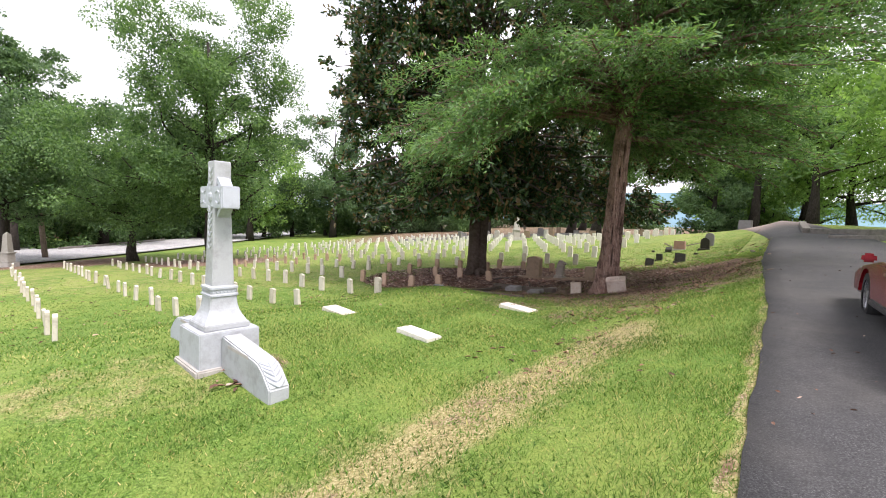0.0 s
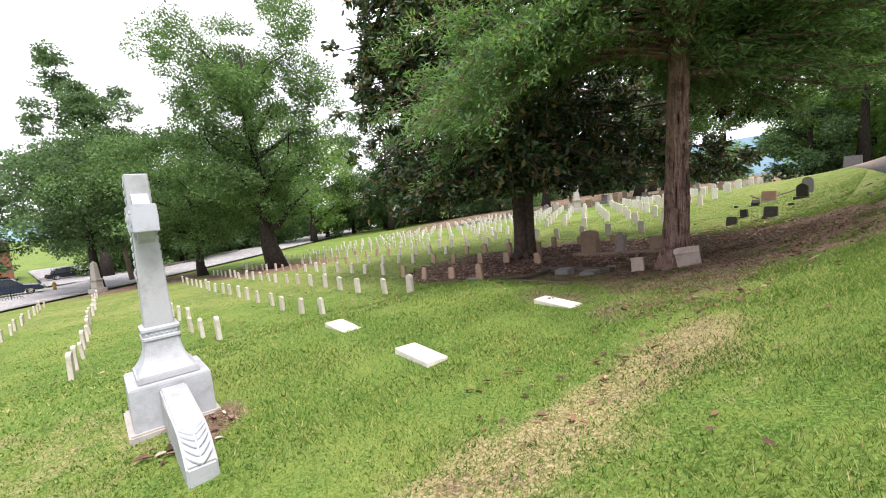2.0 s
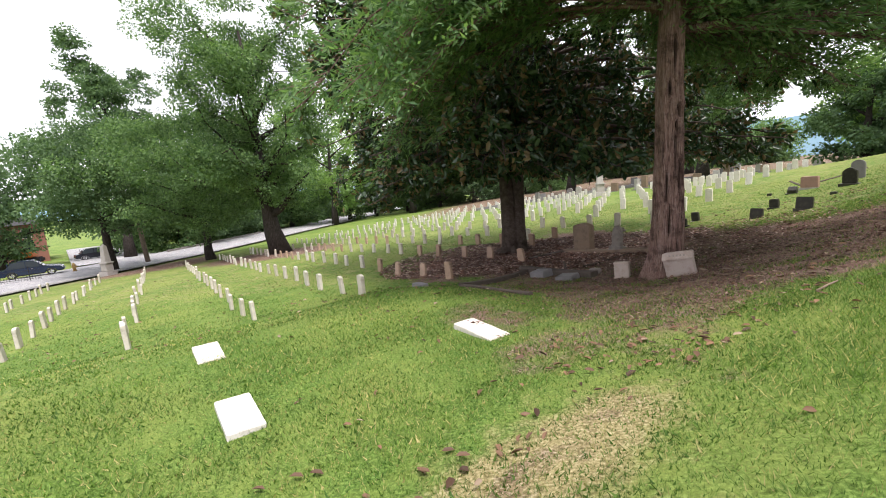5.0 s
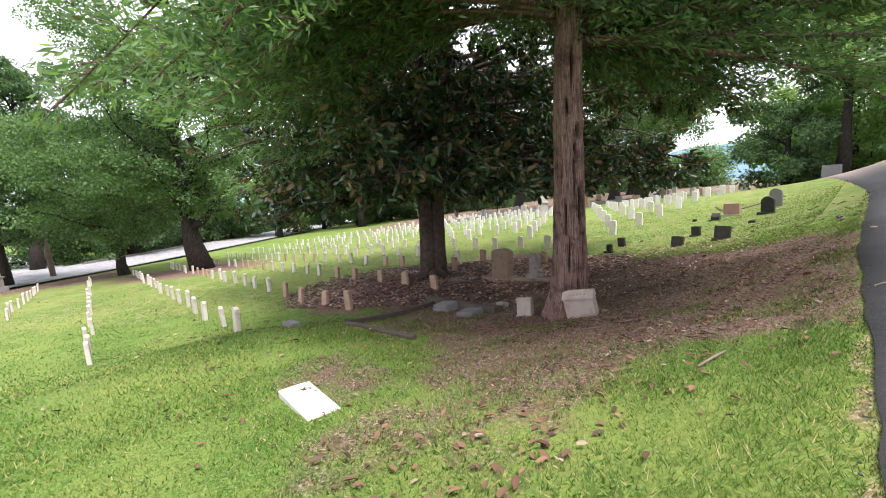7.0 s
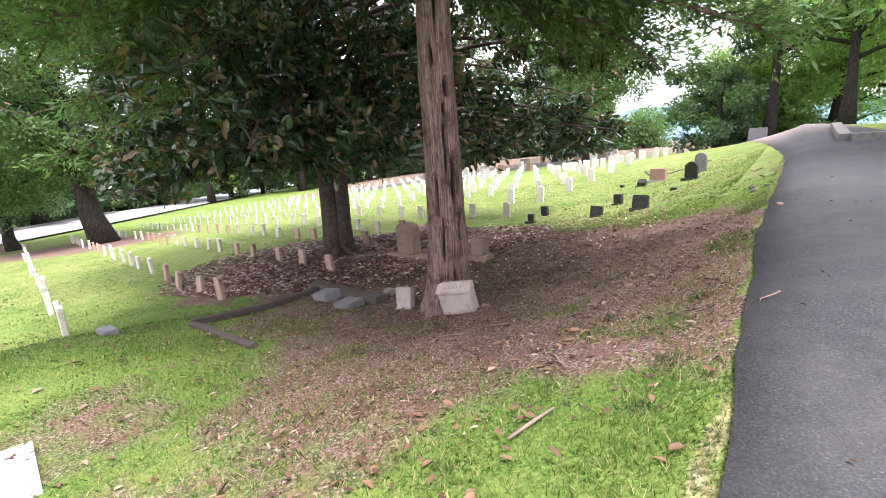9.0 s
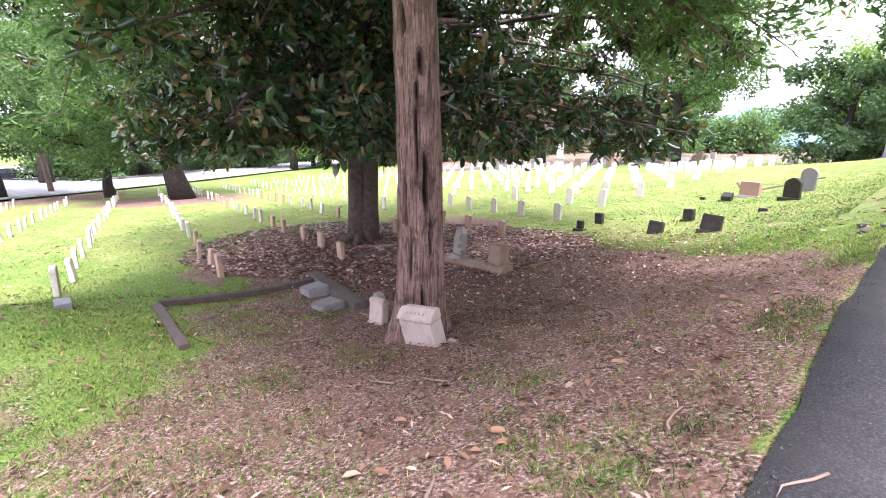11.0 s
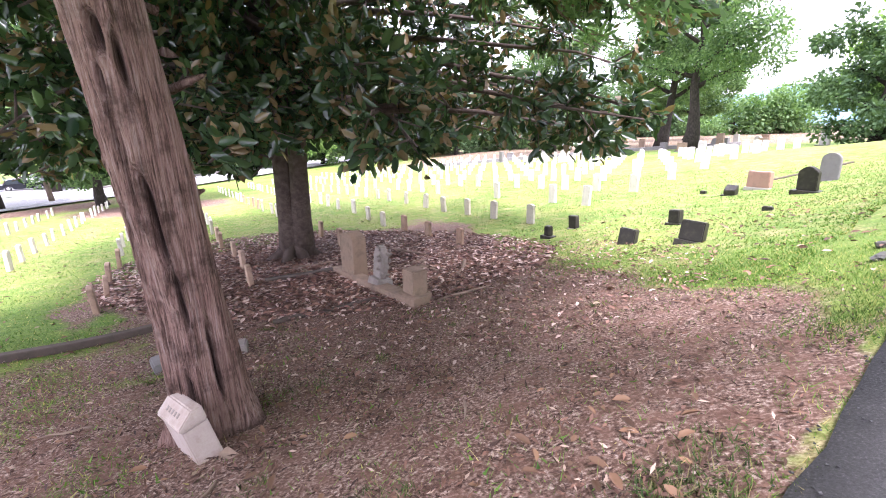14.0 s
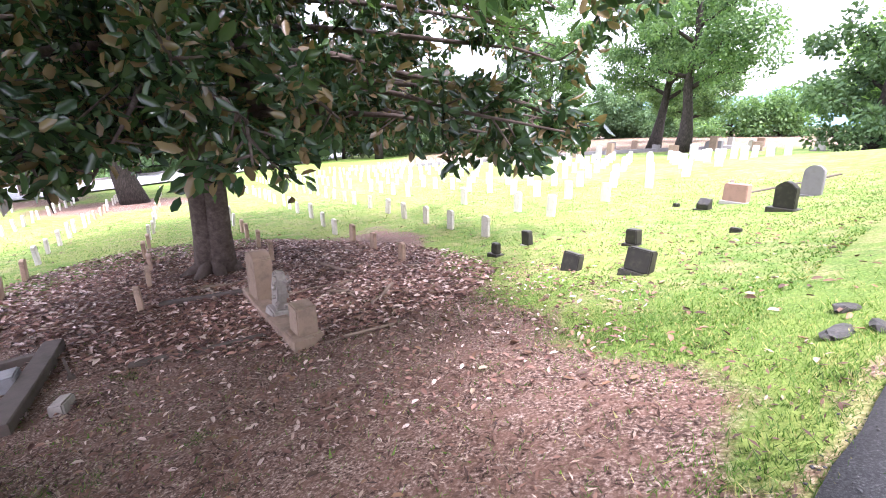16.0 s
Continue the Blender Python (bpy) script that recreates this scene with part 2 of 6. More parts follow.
M_SIDING = plain_mat("pale_siding", (0.55, 0.52, 0.47), 0.8, 0.0, 0.1)
M_ROOF = plain_mat("grey_shingle", (0.13, 0.13, 0.14), 0.9, 0.0, 0.3, 14.0)
M_ROCK = stone_mat("rough_fieldstone", (0.3, 0.28, 0.26), (0.18, 0.17, 0.16), (0.08, 0.075, 0.07), 0.9, 30.0, 0.6, 0.8)
# distance haze is painted into the ridge's pale blue
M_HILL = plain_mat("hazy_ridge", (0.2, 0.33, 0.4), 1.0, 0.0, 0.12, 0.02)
M_DEADWOOD = plain_mat("dead_wood", (0.22, 0.16, 0.12), 0.9, 0.0, 0.4, 12.0)


# ---- terrain ----
ROAD_O, ROAD_D, ROAD_N = (7.0, 9.34), (0.613, 0.790), (-0.790, 0.613)


def bump_at(x, y, a, b, r):
    return np.exp(-((x - a) ** 2 + (y - b) ** 2) / r ** 2)


def height(x, y):
    """The lie of the land: a broad slope, the road's shoulder and the terrace of the lawn."""
    x, y = np.asarray(x, float), np.asarray(y, float)
    u, v = np.tanh(x / 26), np.tanh((y - 13) / 26)
    e = (x - ROAD_O[0]) * ROAD_N[0] + (y - ROAD_O[1]) * ROAD_N[1]
    s = (x - ROAD_O[0]) * ROAD_D[0] + (y - ROAD_O[1]) * ROAD_D[1]
    k1, k2, q = np.exp(-np.maximum(e, 0) / 1.0), np.exp(-np.maximum(e, 0) / 3.0), np.tanh(s / 13)
    z = -0.885 + 1.667 * u + 0.056 * v - 0.125 * u * u + 0.322 * u * v - 0.415 * v * v
    z = z + 0.438 * u ** 3 - 0.099 * u * u * v + 0.129 * u * v * v - 0.147 * v ** 3
    z = z + k1 * (-0.161 + 0.24 * q - 0.07 * q * q) + k2 * (1.496 - 0.034 * q)
    z = z + 0.442 * bump_at(x, y, -1.2, 10.2, 3.6) - 0.205 * bump_at(x, y, 4.8, 15.8, 4.0)
    z = z + 0.653 * bump_at(x, y, -5, 7, 4) - 0.295 * bump_at(x, y, 6.2, 22.6, 3.6)
    z = z + 0.377 * bump_at(x, y, -0.2, 12.6, 2.0) + 0.837 * bump_at(x, y, 21, 36, 9)
    z = z - 0.17 * bump_at(x, y, -2.4, 19.2, 2.4) - 0.28 * bump_at(x, y, 2.4, 26.8, 2.8)
    return z


def gz(x, y):
    return float(height(x, y))


def road_e(x, y):
    return (x - ROAD_O[0]) * ROAD_N[0] + (y - ROAD_O[1]) * ROAD_N[1]


def smooth(a, b, v):
    t = np.clip((v - a) / (b - a), 0, 1)
    return t * t * (3 - 2 * t)


def lane_edge(s):
    """How far the lane's edge lies towards the lawn."""
    return -0.15 + 0.35 * np.clip((s + 3.5) / 7.5, 0, 1)


def cover(x, y):
    """Share of bare earth and of straw at a place."""
    e = road_e(x, y)
    s = (x - ROAD_O[0]) * ROAD_D[0] + (y - ROAD_O[1]) * ROAD_D[1]
    wave = 0.35 * np.sin(x * 1.7 + y * 0.9) + 0.25 * np.sin(y * 2.3 - x * 0.6)
    lo, hi = 1.3 * smooth(5, 8, e), np.minimum(7.4 + 0.44 * e, 12.2)
    dirt = smooth(-1.2, 1.4, s - lo + wave) * (1 - smooth(-2.3, 1.3, s - hi + wave)) * (1 - smooth(12.0, 15.5, e + wave)) * (1 - (1 - smooth(0.35, 1.0, e + 0.25 * wave)) * (0.2 + 0.65 * smooth(5.4, 6.8, s)))
    dirt = dirt * (1 - 0.5 * (1 - smooth(2.5, 4.5, s)) * smooth(0.1, 0.9, np.sin(x * 2.3 + 1.2 * np.sin(y * 1.9)) * np.sin(y * 2.7 + np.sin(x * 2.9))))
    dirt = np.maximum(dirt, (0.4 + 0.25 * smooth(-3.0, 0.5, s)) * smooth(-5.2, -2.2, s + wave) * smooth(0.7, 2.2, e + 0.5 * wave - 0.12 * s) * (1 - smooth(4.2, 6.6, e + wave - 0.6 * s)) * (1 - smooth(2, 5, s)))
    dirt = np.maximum(dirt, 0.5 * (1 - smooth(0.3, 1.2, np.sqrt((s + 1.9) ** 2 + ((e - 5.0) / 1.2) ** 2) / 1.25)))
    dirt = np.maximum(dirt, 0.5 * (1 - smooth(0.3, 1.2, np.sqrt(((s + 2.6) / 1.6) ** 2 + ((e - 3.2) / 1.0) ** 2))))
    dirt = np.maximum(dirt, 0.58 * (1 - smooth(0.5, 1.2, np.sqrt(((x - 2.7) / 1.7) ** 2 + ((y - 14.5) / 1.5) ** 2))))
    dirt = np.maximum(dirt, 0.55 * (1 - smooth(0.4, 1.2, np.sqrt(((x + 2.45) / 0.5) ** 2 + ((y - 5.95) / 0.8) ** 2))))
    dirt = np.maximum(dirt, 0.7 * (1 - smooth(0.4, 1.2, np.sqrt(((x + 18.5) / 8) ** 2 + ((y - 35) / 6) ** 2))))
    dirt = np.maximum(dirt, 0.8 * (1 - smooth(0.4, 1.2, np.sqrt(((x + 31) / 5) ** 2 + ((y - 36) / 9) ** 2))))
    dirt = np.maximum(dirt, 0.55 * smooth(54, 64, y) * smooth(-30, -10, x))
    dirt = np.maximum(dirt, 0.5 * (1 - smooth(0.0, 0.2, np.abs(e - lane_edge(s) - 0.05))))
    dirt = dirt * smooth(0.0, 0.05, e - lane_edge(s) + 0.02)
    worn = np.abs(e - 1.9 + 0.12 * (s + 6.5))
    straw = np.maximum(0.68 * (1 - smooth(0.1, 0.9, worn + 0.2 * wave)), 0.4 * (1 - smooth(0.3, 2.2, worn + 0.3 * wave))) * (1 - smooth(-4.2, -2.4, s))
    dirt = np.maximum(dirt, 0.38 * (1 - smooth(0.05, 0.6, worn + 0.25 * wave)) * (1 - smooth(-4.2, -2.4, s)))
    straw = np.maximum(straw, 0.62 * (1 - smooth(0.03, 0.16, np.abs(e - lane_edge(s) - 0.03))))
    straw = np.maximum(straw, 0.4 * (1 - smooth(0.5, 1.2, np.sqrt(((x + 4.2) / 2.4) ** 2 + ((y - 5.5) / 1.4) ** 2))))
    # yellowed field lawn, with extra straw to paint in its sunlit brightness
    straw = np.maximum(straw, 0.37 * smooth(13, 19, y) * (1 - smooth(40, 60, y)))
    return dirt, straw


def mesh_object(name, verts, faces, mat, parent=None, smooth_it=False, label=""):
    me = bpy.data.meshes.new(name)
    me.from_pydata([tuple(v) for v in verts], [], faces)
    me.materials.append(mat)
    if smooth_it:
        me.polygons.foreach_set("use_smooth", [True] * len(me.polygons))
    ob = new(name, me)
    if parent is not None:
        ob.parent = parent
    if label:
        ob["label"] = label
    return ob


def quads_object(name, verts, per, mat, faces_of, parent=None, smooth_it=False):
    """Many alike small pieces in one mesh: verts is (n, per, 3), faces_of the faces of one piece."""
    n = len(verts)
    me = bpy.data.meshes.new(name)
    me.vertices.add(n * per)
    me.vertices.foreach_set("co", np.ascontiguousarray(verts, np.float32).ravel())
    offs = (np.arange(n) * per)[:, None]
    loops, starts, at = [], [], 0
    flat = np.concatenate([np.array(f) for f in faces_of])
    sizes = np.array([len(f) for f in faces_of])
    allv = (offs + flat[None, :]).ravel()
    first = np.concatenate([[0], np.cumsum(sizes)[:-1]])
    ls = ((np.arange(n) * len(flat))[:, None] + first[None, :]).ravel()
    me.loops.add(len(allv))
    me.loops.foreach_set("vertex_index", allv.astype(np.int32))
    me.polygons.add(len(ls))
    me.polygons.foreach_set("loop_start", ls.astype(np.int32))
    me.update(calc_edges=True)
    me.materials.append(mat)
    if smooth_it:
        me.polygons.foreach_set("use_smooth", [True] * len(me.polygons))
    ob = new(name, me)
    if parent is not None:
        ob.parent = parent
    return ob


def part(name, bm, mat, parent, label=""):
    me = bpy.data.meshes.new(name)
    bm.to_mesh(me)
    bm.free()
    me.materials.append(mat)
    ob = new(name, me)
    ob.parent = parent
    if label:
        ob["label"] = label
    return ob


def axis_steps(lo, a, b, hi, fine, grow=1.18):
    mid = list(np.arange(a, b + 1e-6, fine))
    up, d, v = [], fine, b
    while v < hi:
        d *= grow
        v += d
        up.append(v)
    dn, d, v = [], fine, a
    while v > lo:
        d *= grow
        v -= d
        dn.append(v)
    return np.array(dn[::-1] + mid + up)


def build_ground():
    xs, ys = axis_steps(-2500, -9, 17, 2500, 0.22), axis_steps(-1500, -1, 27, 3500, 0.22)
    X, Y = np.meshgrid(xs, ys)
    Z = height(X, Y)
    e = road_e(X, Y) - lane_edge((X - ROAD_O[0]) * ROAD_D[0] + (Y - ROAD_O[1]) * ROAD_D[1])
    near = np.exp(-((X - 4) ** 2 + (Y - 11) ** 2) / 400)
    rough = np.zeros_like(Z)
    for k, (fx, fy, a) in enumerate(((1.7, 2.3, 0.012), (3.9, 3.1, 0.008), (7.3, 6.1, 0.005), (12.1, 10.7, 0.004))):
        rough += a * np.sin(X * fx + 1.3 * k + 0.7 * np.sin(Y * fy * 0.6)) * np.sin(Y * fy + k)
    Z = Z + rough * near * smooth(0.0, 0.4, e)
    Z = Z - 0.05 * smooth(-0.02, -0.3, e) * smooth(-3.9, -3.5, e)
    Z = np.where(Y > -40, Z - 0.3 * smooth(-34.0, -35.2, X), Z)
    far = np.sqrt(X ** 2 + Y ** 2)
    Z = Z - 6.0 * smooth(110, 400, far)
    nx, ny = len(xs), len(ys)
    verts = np.stack([X.ravel(), Y.ravel(), Z.ravel()], 1)
    i = np.arange(nx * ny).reshape(ny, nx)
    quads = np.stack([i[:-1, :-1].ravel(), i[:-1, 1:].ravel(), i[1:, 1:].ravel(), i[1:, :-1].ravel()], 1)
    me = bpy.data.meshes.new("ground")
    me.vertices.add(len(verts))
    me.vertices.foreach_set("co", verts.astype(np.float32).ravel())
    me.loops.add(quads.size)
    me.loops.foreach_set("vertex_index", quads.ravel().astype(np.int32))
    me.polygons.add(len(quads))
    me.polygons.foreach_set("loop_start", (np.arange(len(quads)) * 4).astype(np.int32))
    me.update(calc_edges=True)
    me.polygons.foreach_set("use_smooth", [True] * len(quads))
    d, s = cover(X.ravel(), Y.ravel())
    attr = me.attributes.new("cover", "FLOAT_COLOR", "POINT")
    attr.data.foreach_set("color", np.stack([d, s, np.zeros_like(d), np.ones_like(d)], 1).astype(np.float32).ravel())
    me.materials.append(M_GROUND)
    return tagged(new("ground", me), "sloping mown cemetery lawn with bare earth under trees", "ground", kind="structure")


build_ground()


def strip(name, left, right, mat, lift, label, category, skirt=0.12):
    """A paved band between two lines of places, with thickness at its edges."""
    n = len(left)
    cols = 9
    verts, faces = [], []
    for i in range(n):
        for c in range(cols):
            f = c / (cols - 1)
            x, y = left[i][0] * (1 - f) + right[i][0] * f, left[i][1] * (1 - f) + right[i][1] * f
            verts.append((x, y, gz(x, y) + lift + 0.02 * math.sin(math.pi * f)))
        verts.append((*left[i], verts[-cols][2] - skirt))
        verts.append((*right[i], verts[-2][2] - skirt))
    w = cols + 2
    for i in range(n - 1):
        a, b = i * w, (i + 1) * w
        for c in range(cols - 1):
            faces.append((a + c, a + c + 1, b + c + 1, b + c))
        faces.append((a + cols, a, b, b + cols))
        faces.append((a + cols - 1, a + cols + 1, b + cols + 1, b + cols - 1))
    return tagged(mesh_object(name, verts, faces, mat, None, True), label, category, kind="structure")


ROAD_W = 3.2
left, right = [], []
for k in range(150):
    s = -14 + 0.34 * k
    wob = 0.012 * math.sin(s * 2.3) + 0.01 * math.sin(s * 5.1 + 1) + 0.008 * math.sin(s * 8.3)
    bend = 0.006 * max(0, s - 10) ** 2
    for side, e in ((left, wob + float(lane_edge(s))), (right, -ROAD_W + wob)):
        e += bend
        side.append((ROAD_O[0] + ROAD_D[0] * s + ROAD_N[0] * e, ROAD_O[1] + ROAD_D[1] * s + ROAD_N[1] * e))
strip("road", left, right, M_ROAD, 0.025, "narrow worn dark asphalt cemetery lane", "road")

left, right = [], []
for k in range(60):
    y = -30 + 3.0 * k
    x = -34.9 - 0.03 * min(max(0, y - 30), 40) - 0.1 * (y - 30) * (y < 30)
    left.append((x - 12.0, y))
    right.append((x, y))
strip("street", left, right, M_STREET, 0.03, "wide pale asphalt street below the cemetery", "road")
lane_l, lane_r = [], []
for k in range(14):
    x, y = -46.9 - 2.6 * k, 46.0 + 1.9 * k
    lane_l.append((x - 2.4, y - 3.4))
    lane_r.append((x + 2.4, y + 3.4))
strip("side_street", lane_l, lane_r, M_STREET, 0.034, "pale asphalt side street between lawns", "road")
kerb_l = [(p[0] - 0.25, p[1]) for p in left]
strip("kerb", kerb_l, left, M_CONCRETE, 0.0, "pale concrete street kerb", "kerb", 0.3)


# ---- trees ----
def tube(points, radii, sides=10, flute=0.0, seed=0):
    """A tapering limb along a line of places."""
    rnd = random.Random(seed)
    ph = [rnd.uniform(0, 6.28) for _ in range(4)]
    verts, faces = [], []
    pts = [Vector(p) for p in points]
    for i, p in enumerate(pts):
        d = (pts[min(i + 1, len(pts) - 1)] - pts[max(i - 1, 0)]).normalized()
        a = d.orthogonal().normalized() if abs(d.z) < 0.9 else (Vector((1, 0, 0)) - d * d.x).normalized()
        b = d.cross(a)
        for k in range(sides):
            t = 2 * math.pi * k / sides
            r = radii[i] * (1 + flute * (0.6 * math.sin(3 * t + ph[0] + i * 0.05) + 0.5 * math.sin(7 * t + ph[1] + i * 0.08) + 0.25 * math.sin(13 * t + ph[2])))
            verts.append(p + a * (r * math.cos(t)) + b * (r * math.sin(t)))
    for i in range(len(pts) - 1):
        for k in range(sides):
            k2 = (k + 1) % sides
            faces.append((i * sides + k, i * sides + k2, (i + 1) * sides + k2, (i + 1) * sides + k))
    faces.append(tuple(range(sides))[::-1])
    faces.append(tuple(len(verts) - sides + k for k in range(sides)))
    return verts, faces


def joined(name, tubes, mat, parent):
    verts, faces = [], []
    for v, f in tubes:
        o = len(verts)
        verts += v
        faces += [tuple(i + o for i in q) for q in f]
    return mesh_object(name, verts, faces, mat, parent, True)


def wavy(a, b, n, sway, rnd, sag=0.0):
    a, b = Vector(a), Vector(b)
    off, out = Vector((0, 0, 0)), []
    for i in range(n):
        t = i / (n - 1)
        if 0 < i:
            off += Vector((rnd.uniform(-1, 1), rnd.uniform(-1, 1), rnd.uniform(-0.5, 0.5))) * sway
        out.append(a.lerp(b, t) + off + Vector((0, 0, -sag * 4 * t * (1 - t))))
    return out


LEAF_DIAMOND = ([(0, 0, 0), (0.5, 0.32, 0.05), (1, 0, -0.04), (0.5, -0.32, 0.05)], [(0, 1, 2), (0, 2, 3)])
LEAF_LONG = ([(0, 0, 0), (0.3, 0.2, 0.06), (0.72, 0.19, 0.04), (1, 0, -0.1), (0.72, -0.19, 0.04), (0.3, -0.2, 0.06)], [(0, 1, 2, 3), (0, 3, 4, 5)])
LEAF_SPRAY = ([(0, 0.02, 0), (0.45, 0.13, 0.02), (1, 0.0, -0.08), (0.5, -0.12, 0.0)], [(0, 1, 2, 3)])


def leaves(name, places, ways, sizes, shape, mat, parent, rng, droop=0.0):
    """Leaves at places that point along ways, each rolled at random."""
    n = len(places)
    ways = ways + np.array([0, 0, -droop])
    ways = ways / np.maximum(np.linalg.norm(ways, axis=1, keepdims=True), 1e-6)
    ref = rng.normal(size=(n, 3))
    side = np.cross(ways, ref)
    side /= np.maximum(np.linalg.norm(side, axis=1, keepdims=True), 1e-6)
    upv = np.cross(side, ways)
    pts = np.array(shape[0])
    v = (places[:, None, :] + sizes[:, None, None] * (pts[None, :, 0:1] * ways[:, None, :] + pts[None, :, 1:2] * side[:, None, :] + pts[None, :, 2:3] * upv[:, None, :]))
    return quads_object(name, v, len(pts), mat, shape[1], parent)


def sphere_dirs(n, rng):
    d = rng.normal(size=(n, 3))
    return d / np.linalg.norm(d, axis=1, keepdims=True)


def clump_cloud(centres, radii, per, rng, flat=0.7):
    """Places and outward ways for leaves round the centres of clumps."""
    c, r = np.repeat(centres, per, 0), np.repeat(radii, per)
    d = sphere_dirs(len(c), rng)
    k = rng.random(len(c)) ** 0.45
    off = d * (r * k)[:, None]
    off[:, 2] *= flat
    return c + off, d + rng.normal(size=d.shape) * 0.5


def broadleaf(name, base, tall, spread, trunk_r, seed, mat, label, leaf=0.3, clumps=150, per=130, bark=None, lean=(0, 0), low=0.25,
              limbs=9, clump_r=0.16, fork=True, squash=0.72, thin=0.0):
    """A tree with a tapered trunk, limbs and a crown of many clumps of small leaves."""
    rnd, rng = random.Random(seed), np.random.default_rng(seed)
    tree = new(name)
    tree.location = base
    bark = bark or M_BARK
    top = Vector((lean[0], lean[1], tall * 0.8))
    line = wavy((0, 0, -0.3), top, 9, trunk_r * 0.5, rnd)
    rad = [trunk_r * (1.55 if i == 0 else 1.12 if i == 1 else 1.0 - 0.85 * (i / 8)) for i in range(9)]
    tubes = [tube(line, rad, 12, 0.06, seed)]
    tips, limb_tubes = [], []
    for k in range(limbs):
        f = low + (0.92 - low) * (k + rnd.random() * 0.6) / limbs
        i = min(7, int(f * 8))
        p = line[i].lerp(line[i + 1], f * 8 - i)
        a = k * 2.4 + rnd.uniform(-0.5, 0.5)
        reach = spread * (0.95 - 0.55 * max(0, f - 0.45)) * rnd.uniform(0.6, 0.95)
        end = p + Vector((math.cos(a) * reach, math.sin(a) * reach, tall * rnd.uniform(0.04, 0.2) * (1 if fork else 0.3)))
        pts = wavy(p, end, 6, reach * 0.05, rnd)
        r0 = trunk_r * (0.6 - 0.4 * f)
        limb_tubes.append(tube(pts, [r0 * (1 - 0.85 * j / 5) for j in range(6)], 7, 0.05, seed + k))
        for j in range(2, 6):
            tips.append(pts[j])
            if rnd.random() < 0.7:
                q = pts[j] + Vector((rnd.gauss(0, 1), rnd.gauss(0, 1), rnd.gauss(0.3, 0.6))) * reach * 0.28
                limb_tubes.append(tube(wavy(pts[j], q, 4, reach * 0.03, rnd), [r0 * 0.3, r0 * 0.22, r0 * 0.14, r0 * 0.05], 5, 0, seed))
                tips.append(q)
    joined("trunk", tubes, bark, tree)
    joined("branchwork", limb_tubes, bark, tree)
    centre = np.array([lean[0] * 0.6, lean[1] * 0.6, tall * (0.5 + low * 0.42)])
    half = np.array([spread, spread, tall * (0.5 - low * 0.4)])
    lobes = max(12, clumps // 7)
    d = sphere_dirs(lobes, rng)
    lobe = centre + d * half * (0.5 + 0.4 * rng.random((lobes, 1)) ** 0.6) * (1 + 0.16 * np.sin(d[:, :1] * 5 + d[:, 1:2] * 4 + seed))
    turn = sphere_dirs(lobes * 7, rng) + np.repeat(d, 7, 0) * 0.5 + np.array([0, 0, 0.25])
    reach = spread * (0.16 + 0.16 * rng.random((lobes, 1)))
    c1 = np.repeat(lobe, 7, 0) + turn * np.repeat(reach, 7, 0) * np.array([1, 1, 0.75])
    c = np.concatenate([c1, np.array([tuple(t) for t in tips])])
    if thin:
        c = c[rng.random(len(c)) > thin]
    r = spread * clump_r * (0.7 + 0.7 * rng.random(len(c)))
    p, w = clump_cloud(c, r, per, rng, squash)
    leaves("crown", p, w, leaf * (0.6 + 0.7 * rng.random(len(p))), LEAF_DIAMOND, mat, tree, rng, 0.3)
    return tagged(tree, label, "tree")


# dark hollows in the cedar's bark: turn about the trunk, height, half width and half length
HOLLOWS = [(-1.08, 3.37, 0.16, 0.13, 0.07), (-0.71, 3.2, 0.1, 0.16, 0.06), (-1.32, 3.08, 0.1, 0.1, 0.05), (-1.4, 2.74, 0.08, 0.16, 0.05), (-2.3, 2.57, 0.08, 0.2, 0.05),
           (-1.03, 2.05, 0.13, 0.4, 0.07), (-1.38, 2.36, 0.07, 0.2, 0.05), (-1.86, 3.75, 0.12, 0.15, 0.06), (-0.9, 1.45, 0.07, 0.3, 0.04), (-1.75, 1.2, 0.06, 0.3, 0.035),
           (-0.45, 0.8, 0.08, 0.35, 0.04), (-1.5, 4.4, 0.1, 0.3, 0.06), (-0.9, 4.9, 0.1, 0.2, 0.06), (-2.0, 1.9, 0.07, 0.3, 0.04), (-1.2, 0.6, 0.06, 0.25, 0.035)]


